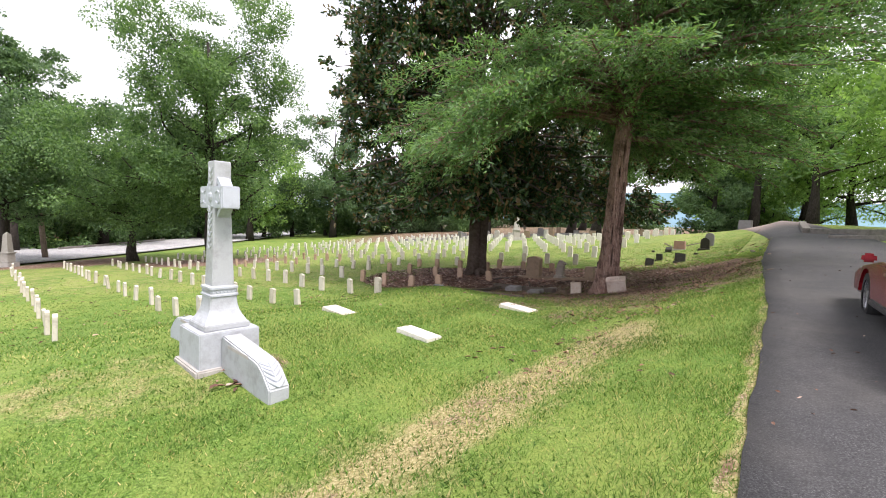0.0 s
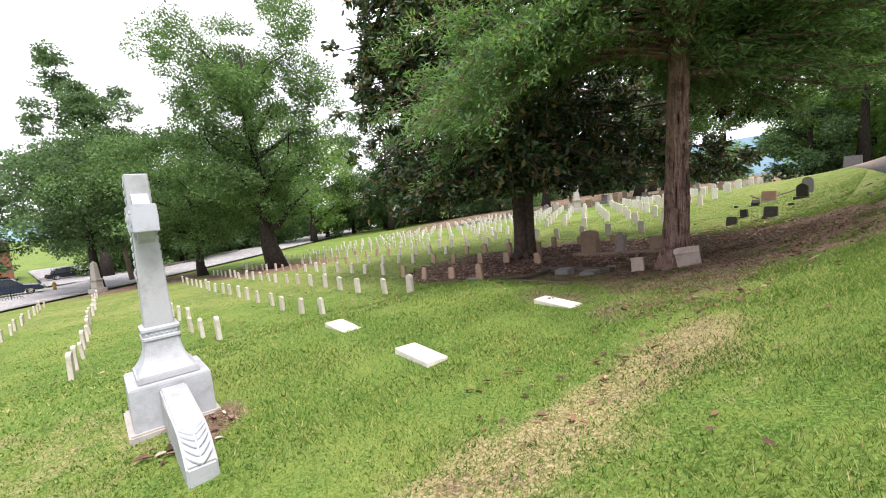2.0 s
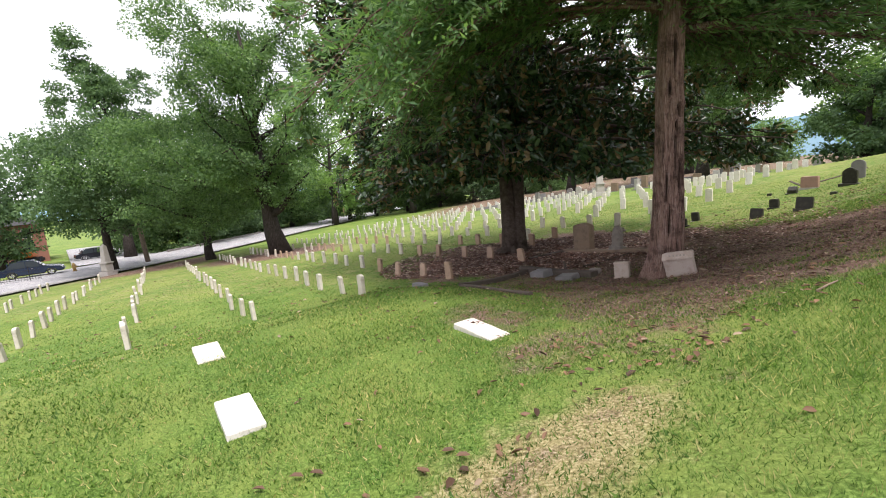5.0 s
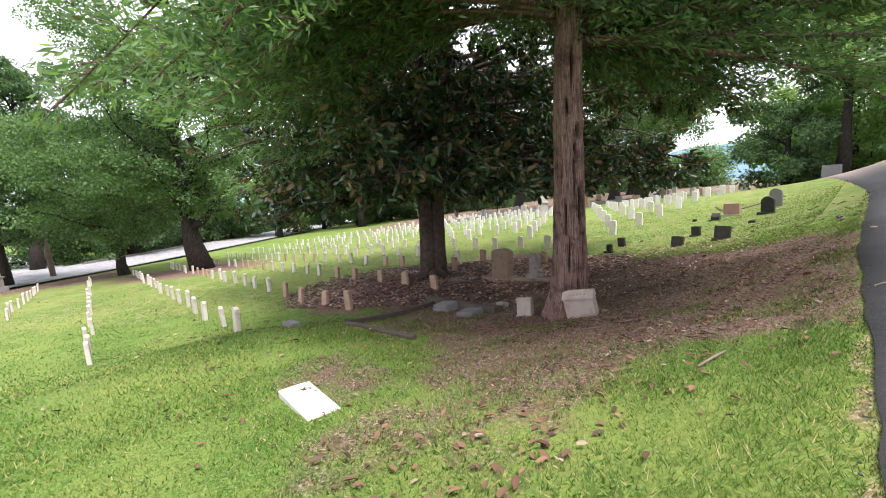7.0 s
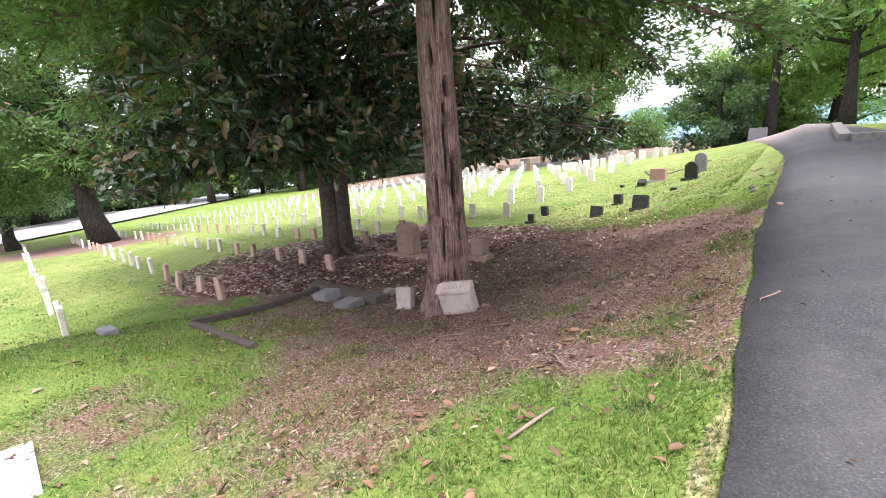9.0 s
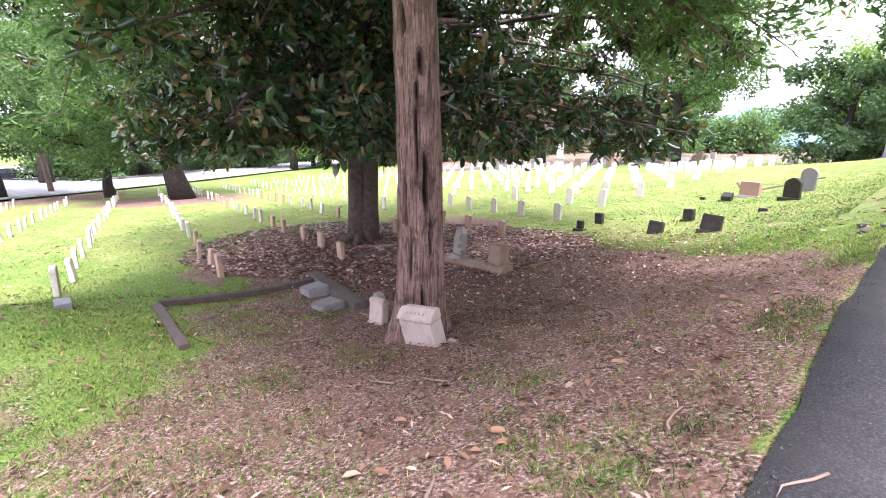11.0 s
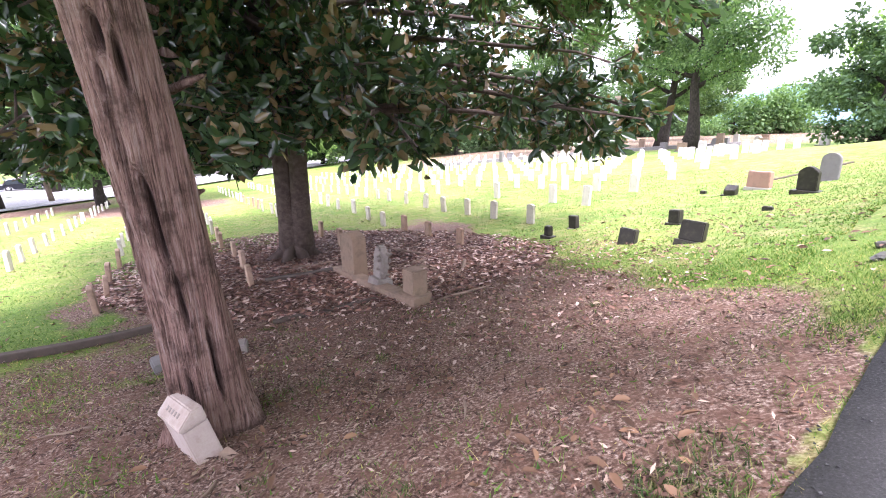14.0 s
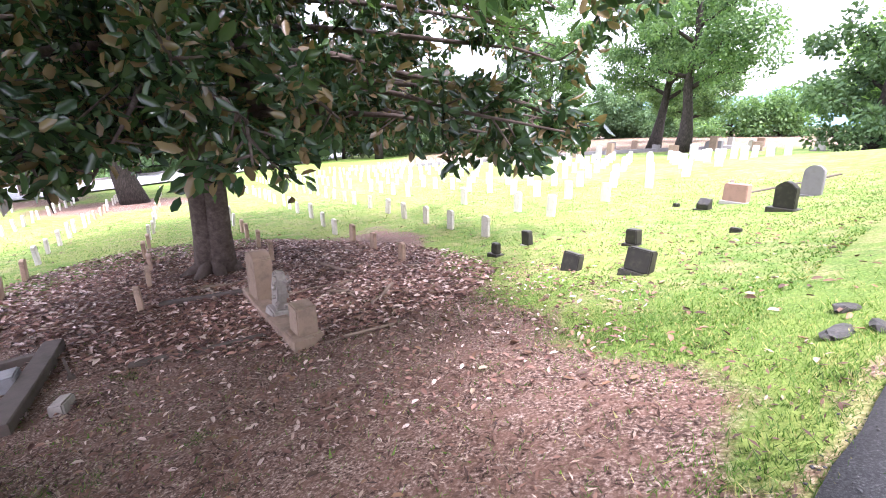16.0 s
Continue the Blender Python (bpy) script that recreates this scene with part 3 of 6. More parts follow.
def shaggy_trunk(line, rad, step, tree):
    """A fluted trunk with stringy ridges of bark, hollows and a spreading foot."""
    sides = 132
    top = len(line) - 1
    zs = np.concatenate([np.arange(0, 6.2, 0.06), np.linspace(6.2, top * step, 24)]) / step
    th = np.linspace(0, 2 * np.pi, sides, endpoint=False)
    rng = np.random.default_rng(8)
    ph = rng.random((6, 3)) * 6.28
    verts, ring_shades = [], []
    for f in zs:
        i = min(top - 1, int(f))
        p = line[i].lerp(line[i + 1], f - i)
        r0 = rad[i] * (1 - f + i) + rad[i + 1] * (f - i)
        z = p.z
        r = r0 * (1 + 0.05 * np.sin(2 * th + ph[0, 0] + 0.5 * z) + 0.055 * np.sin(5 * th + ph[0, 1] + 0.35 * np.sin(z)))
        for k, (m, amp) in enumerate(((9, 0.009), (17, 0.008), (29, 0.0065), (41, 0.005), (53, 0.004))):
            sway = 1.3 * np.sin(z * 0.6 + ph[k, 1]) + 0.8 * np.sin(z * 1.9 + ph[k, 2]) + 0.5 * np.sin(z * 4.7 + ph[k, 0])
            r = r + amp * np.sin(m * th + ph[k, 0] + sway) * (0.7 + 0.5 * np.sin(z * (2.2 + k) + 3 * th + ph[k, 1]))
        r = r + 0.16 * r0 * np.exp(-max(z, 0) / 0.22) * (0.5 + 0.9 * np.sin(5 * th + 1.0))
        ring_shade = np.zeros(sides)
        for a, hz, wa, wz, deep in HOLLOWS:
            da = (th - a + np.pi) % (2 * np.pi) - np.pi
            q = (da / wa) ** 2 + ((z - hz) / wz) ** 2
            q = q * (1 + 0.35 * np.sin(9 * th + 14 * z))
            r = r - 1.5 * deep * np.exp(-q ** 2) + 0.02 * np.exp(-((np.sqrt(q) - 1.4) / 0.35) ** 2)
            # mask that paints the hollow's deep shade into the bark colour
            ring_shade = np.maximum(ring_shade, np.exp(-(q / 0.9) ** 2))
        ring_shades.append(ring_shade)
        r = r + rng.normal(size=sides) * 0.0018
        verts += [(p.x + c * v, p.y + sn * v, z) for c, sn, v in zip(np.cos(th), np.sin(th), r)]
    n = len(zs)
    faces = [(i * sides + k, i * sides + (k + 1) % sides, (i + 1) * sides + (k + 1) % sides, (i + 1) * sides + k) for i in range(n - 1) for k in range(sides)]
    faces.append(tuple((n - 1) * sides + k for k in range(sides)))
    ob = mesh_object("trunk", verts, faces, M_CEDAR_BARK, tree, True)
    hollow_shade = ob.data.attributes.new("hollow_shade", "FLOAT", "POINT")
    hollow_shade.data.foreach_set("value", np.concatenate(ring_shades).astype(np.float32))
    return ob


# the red cedar beside the family plot
def red_cedar():
    rnd, rng = random.Random(11), np.random.default_rng(11)
    bx, by = 5.31, 13.94
    tree = new("cedar_tree")
    tree.location = (bx, by, gz(bx, by))
    n = 16
    line = [Vector((0.012 * i + 0.03 * math.sin(i * 0.8), 0.03 * math.sin(i * 0.6) - 0.085 * i, -0.35 + i * 0.85)) for i in range(n)]
    rad = [0.46, 0.315, 0.275] + [0.262 * (1 - 0.8 * i / n) for i in range(n - 3)]
    shaggy_trunk(line, rad, 0.85, tree)
    limb_tubes, stations, ways = [], [], []
    for k in range(168):
        low, over = k < 34, k >= 104
        z = 5.2 + 1.6 * (k / 34) if low else 5.0 + 8.6 * ((k - 34) / 69) ** 1.1
        a = 3.3 + rnd.uniform(-0.55, 0.5) if low else k * 2.39996
        reach = rnd.uniform(4.6, 6.8) if low else (6.2 - 0.52 * (z - 5.0)) * rnd.uniform(0.6, 1.0)
        drop = rnd.uniform(-2.6, -1.2) if low else rnd.uniform(-0.8, 1.2)
        # high limbs added out over the lane to cast shade on the earth
        if k >= 138:
            z, a, reach, drop = rnd.uniform(6.0, 9.0), rnd.uniform(-1.1, -0.3), rnd.uniform(4.2, 7.6), rnd.uniform(-0.6, 0.6)
        elif over:
            z, a, reach, drop = rnd.uniform(4.7, 6.6), 0.42 + rnd.uniform(-0.7, 0.6), rnd.uniform(4.2, 7.2), rnd.uniform(-1.5, -0.1)
        t = min(n - 2, int((z + 0.35) / 0.85))
        p = line[t] + Vector((0, 0, z - line[t].z))
        end = p + Vector((math.cos(a) * reach, math.sin(a) * reach, drop))
        pts = wavy(p, end, 7, reach * 0.025, rnd, sag=-0.3)
        if low:
            pts = [v + Vector((0, 0, -drop * j / 6 + drop * (j / 6) ** 3)) for j, v in enumerate(pts)]
        limb_tubes.append(tube(pts, [(0.045 if low else 0.07) * (1 - 0.88 * j / 6) for j in range(7)], 6, 0, k))
        for j in range(3 if low else 1, 7):
            for _ in range(7 if low else 5):
                s = pts[j - 1].lerp(pts[j], rnd.random())
                ang = rnd.choice((-1, 1)) * rnd.uniform(0.4, 1.1)
                d = (end - p).normalized()
                w = Vector((d.x * math.cos(ang) - d.y * math.sin(ang), d.x * math.sin(ang) + d.y * math.cos(ang), rnd.uniform(-0.45, 0.3)))
                ln = rnd.uniform(0.5, 1.25) * (1.15 - j * 0.09)
                limb_tubes.append(tube([s, s + w * ln * 0.5, s + w * ln], [0.014, 0.009, 0.003], 3, 0, 0))
                for q in range(5):
                    stations.append(s + w * ln * (0.25 + 0.19 * q))
                    ways.append(w)
    for k in range(9):
        a, z = k * 2.1, 2.2 + k * 0.28
        p = Vector((0.02 * z, 0.03, z))
        e = p + Vector((math.cos(a), math.sin(a), rnd.uniform(-0.1, 0.3))) * rnd.uniform(0.15, 0.5)
        limb_tubes.append(tube([p, p.lerp(e, 0.6), e], [0.04, 0.03, 0.015], 6, 0, 0))
    joined("branchwork", limb_tubes, M_CEDAR_BARK, tree)
    st, wy = np.array([tuple(s) for s in stations]), np.array([tuple(w) for w in ways])
    per = 10
    p = np.repeat(st, per, 0) + rng.normal(size=(len(st) * per, 3)) * np.array([0.14, 0.14, 0.09])
    w = np.repeat(wy, per, 0) + rng.normal(size=p.shape) * 0.55
    leaves("crown", p, w, 0.14 * (0.5 + 1.0 * rng.random(len(p))), LEAF_SPRAY, M_CEDAR_LEAF, tree, rng, 0.12)
    tagged(tree, "tall red cedar with shaggy bark and feathery dark foliage", "tree")


red_cedar()


# the magnolia over the leaf litter
def magnolia():
    rnd, rng = random.Random(5), np.random.default_rng(5)
    bx, by = 1.7, 20.9
    tree = new("magnolia_tree")
    tree.location = (bx, by, gz(bx, by))
    stems = []
    for k, (dx, dy, lx, ly) in enumerate(((-0.1, 0.0, -0.35, 0.1), (0.2, 0.05, 0.42, 0.2))):
        pts = [Vector((dx + lx * (i / 11) ** 1.2, dy + ly * i / 11, -0.3 + i * 1.3)) for i in range(12)]
        stems.append(tube(pts, [0.4 - 0.08 * k, 0.29 - 0.05 * k, 0.25 - 0.03 * k] + [0.235 * (1 - 0.09 * i) for i in range(9)], 18, 0.08, 20 + k))
    for k in range(7):
        a = k * 0.9 + 0.3
        stems.append(tube([Vector((0, 0, 0.35)), Vector((math.cos(a) * 0.45, math.sin(a) * 0.45, 0.1)), Vector((math.cos(a) * 0.95, math.sin(a) * 0.95, -0.16))], [0.2, 0.14, 0.05], 7, 0, k))
    joined("trunk", stems, M_MAG_BARK, tree)
    limb_tubes, tips, outs = [], [], []
    for k in range(206):
        z = 3.0 + 3.6 * k / 75 if k < 76 else 6.6 + 11.8 * (k - 76) / 129
        a = k * 2.39996 + 0.4 if k < 76 or k % 9 < 5 else 2.9 + rnd.uniform(-1.1, 1.1)
        reach = (7.0 * (1 - max(0, (z - 11)) / 10)) * rnd.uniform(0.86 if z > 6.6 else 0.7, 1.0)
        if z < 9:
            reach *= 1 + 0.42 * max(0.0, math.cos(a - 0.45))
        p = Vector((0, 0, z))
        drop = rnd.uniform(-1.7, -0.4) if z < 6 else rnd.uniform(-0.6, 1.0)
        end = p + Vector((math.cos(a) * reach, math.sin(a) * reach, max(drop, (2.3 if math.cos(a - 2.9) > 0.4 else 3.0) - z)))
        pts = wavy(p, end, 7, reach * 0.03, rnd, sag=-0.45)
        limb_tubes.append(tube(pts, [0.1 * (1 - 0.88 * j / 6) for j in range(7)], 6, 0, k))
        for j in range(3 if z > 6.6 else 2, 7):
            for _ in range(5 if z > 6.6 else 4):
                s = pts[j - 1].lerp(pts[j], rnd.random())
                o = Vector((rnd.gauss(0, 1), rnd.gauss(0, 1), rnd.gauss(-0.15, 0.7))).normalized() * rnd.uniform(0.25, 1.0)
                limb_tubes.append(tube([s, s + o * 0.5, s + o], [0.02, 0.014, 0.007], 4, 0, 0))
                for q in (0.55, 0.8, 1.0):
                    tip = s + o * q
                    tip.z = max(tip.z, (2.0 if tip.x < -4.0 else 2.75) + 0.35 * rnd.random())
                    tips.append(tip)
                    outs.append(o.normalized() + (end - p).normalized() * 0.5)
    joined("branchwork", limb_tubes, M_MAG_BARK, tree)
    c, o = np.array([tuple(t) for t in tips]), np.array([tuple(t) for t in outs])
    per = 13
    p = np.repeat(c, per, 0) + rng.normal(size=(len(c) * per, 3)) * 0.1
    w = np.repeat(o, per, 0) * 0.5 + sphere_dirs(len(p), rng) * 0.9
    leaves("crown", p, w, 0.235 * (0.7 + 0.5 * rng.random(len(p))), LEAF_LONG, M_MAG_LEAF, tree, rng, 0.15)
    tagged(tree, "large southern magnolia with glossy dark leaves and drooping branches", "tree")


magnolia()


def on_ground(x, y, dz=0.0):
    return (x, y, gz(x, y) + dz)


broadleaf("oak_tree", on_ground(-18.4, 36.2), 22, 6.2, 0.6, 31, M_OAK_LEAF, "tall leaning oak with dark forked limbs and airy crown", 0.19, 273, 240, low=0.19, lean=(-0.6, -0.6), limbs=23, clump_r=0.15, thin=0.06)
broadleaf("oak_tree", on_ground(-26.8, 38.0), 12.0, 7.0, 0.34, 32, M_OAK_LEAF, "broad low oak with spreading green crown", 0.19, 182, 240, low=0.3, limbs=15, thin=0.05)
broadleaf("oak_tree", on_ground(-36.5, 36.5), 13.0, 6.2, 0.42, 33, M_FAR_LEAF, "dark spreading street tree beside the monument", 0.25, 168, 140, low=0.32, limbs=13)
broadleaf("oak_tree", on_ground(-61, 43.5), 13, 6.8, 0.4, 38, M_FAR_LEAF, "green street tree before a brick house", 0.4, 110, 80, low=0.06)
broadleaf("pine_tree", on_ground(-48.6, 49.4), 26, 5.4, 0.5, 34, M_FAR_LEAF, "tall thin tree with a ragged top", 0.3, 112, 150, low=0.45, limbs=18, clump_r=0.17, thin=0.15, squash=0.5)
broadleaf("oak_tree", on_ground(-48, 62), 20, 8.5, 0.5, 35, M_FAR_LEAF, "green street tree across the road", 0.42, 140, 95, low=0.12)
broadleaf("oak_tree", on_ground(-36, 82), 25, 9.5, 0.5, 36, M_LIGHT_LEAF, "light green tree beyond the graves", 0.46, 130, 90, low=0.15)
broadleaf("oak_tree", on_ground(-22, 88), 26, 9, 0.55, 37, M_FAR_LEAF, "tall thin-crowned tree beyond the graves", 0.42, 110, 120, low=0.3, thin=0.2)

rnd = random.Random(77)
for k in range(22):
    f = k / 21
    x, y = -74 + 120 * f + rnd.uniform(-3, 3), 74 + 26 * math.sin(f * 2.4) + rnd.uniform(-5, 5)
    if x > 2:
        y += 12
    broadleaf("woodland_tree", on_ground(x, y, -0.2), rnd.uniform(11, 17) if x < 0 else rnd.uniform(8, 13) if x < 22 else rnd.uniform(4.5, 6.5), rnd.uniform(5.5, 8.0), 0.35, 100 + k,
              rnd.choice((M_FAR_LEAF, M_FAR_LEAF, M_OAK_LEAF)), "leafy tree of the wood behind the cemetery", 0.5, 105, 62, low=0.05, limbs=7, clump_r=0.22)
rnd = random.Random(78)
for k in range(24):
    if k < 13:
        x, y = -52.5 + rnd.uniform(-1, 1), 56 + 5.0 * k
    else:
        x, y = -47 + 5.2 * (k - 13), 122 + rnd.uniform(-2, 2) - 3.0 * (k - 13)
    broadleaf("roadside_shrub", on_ground(x, y, -0.2), rnd.uniform(5.5, 8.5), rnd.uniform(3.6, 4.6), 0.16, 200 + k, rnd.choice((M_FAR_LEAF, M_OAK_LEAF)),
              "dense dark shrub on the far side of the street", 0.36, 63, 70, low=0.0, limbs=7, clump_r=0.22)
for k, (x, y, h, r) in enumerate(((20.7, 59.5, 21, 7.5), (7.3, 73, 17, 6), (19.5, 67, 19, 6.5), (26.5, 84, 12, 6))):
    broadleaf("oak_tree", on_ground(x, y), h, r, 0.55, 150 + k, M_OAK_LEAF, "old oak standing among far graves", 0.27, 112, 190, low=0.34, limbs=10)
for k, (x, y, h, r, low, mt) in enumerate(((26.2, 42.6, 8.0, 3.5, 0.0, M_FAR_LEAF), (35, 53, 10, 6, 0.0, M_LIGHT_LEAF), (43, 52, 11, 6.5, 0.0, M_LIGHT_LEAF), (50, 46, 11, 6.5, 0.0, M_LIGHT_LEAF), (33, 46, 8, 4.5, 0.0, M_LIGHT_LEAF), (36, 44, 14, 6, 0.12, M_LIGHT_LEAF), (41, 44, 17, 7, 0.15, M_LIGHT_LEAF), (28.6, 40.6, 20, 5.2, 0.36, M_FAR_LEAF), (31.5, 37.5, 17, 6.0, 0.3, M_LIGHT_LEAF), (38, 31, 18, 8, 0.2, M_LIGHT_LEAF),
                                          (30, 21, 16, 7, 0.34, M_LIGHT_LEAF), (44, 38, 16, 8, 0.2, M_LIGHT_LEAF), (46, 24, 16, 8, 0.2, M_LIGHT_LEAF), (27, 12, 15, 7, 0.36, M_LIGHT_LEAF))):
    broadleaf("oak_tree", on_ground(x, y), h, r, 0.36, 170 + k, mt, "leafy tree beside the cemetery lane", 0.25, 112, 100, low=low, limbs=10)

broadleaf("oak_tree", on_ground(22.5, 14.6), 14, 5.8, 0.4, 190, M_LIGHT_LEAF, "light green tree overhanging the cemetery lane", 0.27, 140, 110, low=0.3, limbs=16, clump_r=0.15)


# ---- headstones ----
def slab_mesh(name, w, t, h, mat, arch=0.04, sink=0.15, bevel=0.012, seg=7):
    """An upright slab with a softly arched top and eased edges."""
    bm = bmesh.new()
    prof = [(-w / 2, -sink), (w / 2, -sink)] + [(w / 2 - w * k / seg, h - arch + arch * math.sin(math.pi * k / seg)) for k in range(seg + 1)]
    front = [bm.verts.new((x, -t / 2, z)) for x, z in prof]
    back = [bm.verts.new((x, t / 2, z)) for x, z in prof]
    bm.faces.new(front)
    bm.faces.new(back[::-1])
    for i in range(len(prof)):
        j = (i + 1) % len(prof)
        bm.faces.new((front[j], front[i], back[i], back[j]))
    bmesh.ops.recalc_face_normals(bm, faces=bm.faces)
    edges = [e for e in bm.edges if len(e.link_faces) == 2 and e.calc_face_angle(0) > 0.9]
    bmesh.ops.bevel(bm, geom=edges, offset=bevel, segments=1, affect="EDGES")
    me = bpy.data.meshes.new(name)
    bm.to_mesh(me)
    bm.free()
    me.materials.append(mat)
    return me


STONES = {"white": [slab_mesh("headstone", w, t, h, M_HEAD, a) for w, t, h, a in ((0.29, 0.1, 0.56, 0.035), (0.28, 0.09, 0.5, 0.03), (0.3, 0.1, 0.62, 0.04))],
          "brown": [slab_mesh("headstone", w, t, h, M_BROWN, 0.035) for w, t, h in ((0.29, 0.1, 0.55), (0.28, 0.1, 0.48))],
          "broad": [slab_mesh("headstone", w, 0.1, h, M_MARBLE, 0.03) for w, h in ((0.34, 0.66), (0.33, 0.7))]}
LABELS = {"white": "small upright white marble soldier's headstone in mown grass", "brown": "small upright headstone stained brown among fallen leaves",
          "broad": "upright bright white marble headstone in a row"}
GRID_O, GRID_A, GRID_B = (-2.2, 15.0), (2.13, 1.77), (-1.2, 1.15)
ROW_ANGLE = math.degrees(math.atan2(GRID_B[1], GRID_B[0]))
rnd = random.Random(3)
far_verts, far_faces, placed = [], [], 0
for i in range(-6, 15):
    first = 0 if i < 3 else (0.75 if i < 6 else 1.0 + (i - 6) * 0.3)
    first = {3: 1.6, 4: 0.5}.get(i, first)
    last = {-6: 16, -5: 17, -4: 17, -3: 17, -2: 18, -1: 19}.get(i, 20 + min(6, i))
    j = first
    while j < last:
        x = GRID_O[0] + i * GRID_A[0] + j * GRID_B[0] + rnd.gauss(0, 0.05)
        y = GRID_O[1] + i * GRID_A[1] + j * GRID_B[1] + rnd.gauss(0, 0.05)
        j += 1.0
        if math.hypot(x + 18.4, y - 36.2) < 1.2 or math.hypot(x - 26.2, y - 42.6) < 4.2 or math.hypot(x - 1.7, y - 20.9) < 0.9 or rnd.random() < 0.03:
            continue
        kind = "broad" if i >= 6 else "white"
        if (-3.7 < x < 7 and 16.5 < y < 25.8 and i in (1, 2, 3, 4)) or (math.hypot((x + 11) / 5, (y - 32) / 3) < 1 and rnd.random() < 0.8):
            kind = "brown"
        m = pose(x, y, gz(x, y), rnd.gauss(0, 2.2), rnd.gauss(0, 2.0), ROW_ANGLE + rnd.gauss(0, 2.5))
        me = rnd.choice(STONES[kind])
        if math.hypot(x - 4, y - 10) < 39 and placed < 300:
            ob = new("headstone", me)
            ob.matrix_world = m
            tagged(ob, LABELS[kind], "headstone", "rows of soldiers' headstones")
            placed += 1
        else:
            o = len(far_verts)
            far_verts += [m @ v.co for v in me.vertices]
            far_faces += [tuple(v + o for v in p.vertices) for p in me.polygons]
tagged(mesh_object("far_headstones", far_verts, far_faces, M_MARBLE), "distant rows of small white marble headstones", "headstones", kind="stuff")


# ---- stone work ----
W_AX, P_AX = (0.735, -0.678), (0.678, 0.735)
AX_ANGLE = math.degrees(math.atan2(W_AX[1], W_AX[0]))


def box_bm(sx, sy, sz, z0=0.0, top=1.0, bevel=0.01, cx=0.0, cy=0.0, top_y=None):
    """A bevelled block on z0; top narrows it upwards."""
    bm = bmesh.new()
    ty = top if top_y is None else top_y
    v = []
    for z, fx, fy in ((z0, 1, 1), (z0 + sz, top, ty)):
        for x, y in ((-1, -1), (1, -1), (1, 1), (-1, 1)):
            v.append(bm.verts.new((cx + x * sx / 2 * fx, cy + y * sy / 2 * fy, z)))
    for f in ((3, 2, 1, 0), (4, 5, 6, 7), (0, 1, 5, 4), (1, 2, 6, 5), (2, 3, 7, 6), (3, 0, 4, 7)):
        bm.faces.new([v[i] for i in f])
    if bevel:
        bmesh.ops.bevel(bm, geom=list(bm.edges), offset=bevel, segments=2, affect="EDGES")
    return bm


def prism_bm(profile, depth, bevel=0.01, axis="y"):
    """A shape drawn in x and z and given depth along y."""
    bm = bmesh.new()
    a = [bm.verts.new((x, -depth / 2, z)) for x, z in profile]
    b = [bm.verts.new((x, depth / 2, z)) for x, z in profile]
    bm.faces.new(a)
    bm.faces.new(b[::-1])
    for i in range(len(profile)):
        j = (i + 1) % len(profile)
        bm.faces.new((a[j], a[i], b[i], b[j]))
    bmesh.ops.recalc_face_normals(bm, faces=bm.faces)
    if bevel:
        bmesh.ops.bevel(bm, geom=[e for e in bm.edges if e.calc_face_angle(0) > 0.5], offset=bevel, segments=2, affect="EDGES")
    return bm


def lathe_square(levels, sides=4):
    """A square shaft whose half width follows the levels (z, half)."""
    bm = bmesh.new()
    rings = []
    for z, h in levels:
        c = h * 0.1
        ring = []
        for sx, sy in ((1, -1), (1, 1), (-1, 1), (-1, -1)):
            pa, pb = (sx * h, sy * (h - c)), (sx * (h - c), sy * h)
            ring += [pa, pb] if sx * sy > 0 else [pb, pa]
        rings.append([bm.verts.new((x, y, z)) for x, y in ring])
    for r, q in zip(rings, rings[1:]):
        for k in range(8):
            bm.faces.new((r[k], r[(k + 1) % 8], q[(k + 1) % 8], q[k]))
    bm.faces.new(rings[0][::-1])
    bm.faces.new(rings[-1])
    bmesh.ops.recalc_face_normals(bm, faces=bm.faces)
    return bm


def torus_bm(radius, thick, depth, z, arc=(0, 2 * math.pi), seg=28, axis_y=True):
    bm = bmesh.new()
    rings = []
    for k in range(seg + 1):
        a = arc[0] + (arc[1] - arc[0]) * k / seg
        ring = []
        for dr, dy in ((-1, -1), (1, -1), (1, 1), (-1, 1)):
            r = radius + dr * thick / 2
            ring.append(bm.verts.new((r * math.cos(a), dy * depth / 2, z + r * math.sin(a))))
        rings.append(ring)
    for r, q in zip(rings, rings[1:]):
        for k in range(4):
            bm.faces.new((r[k], r[(k + 1) % 4], q[(k + 1) % 4], q[k]))
    return bm


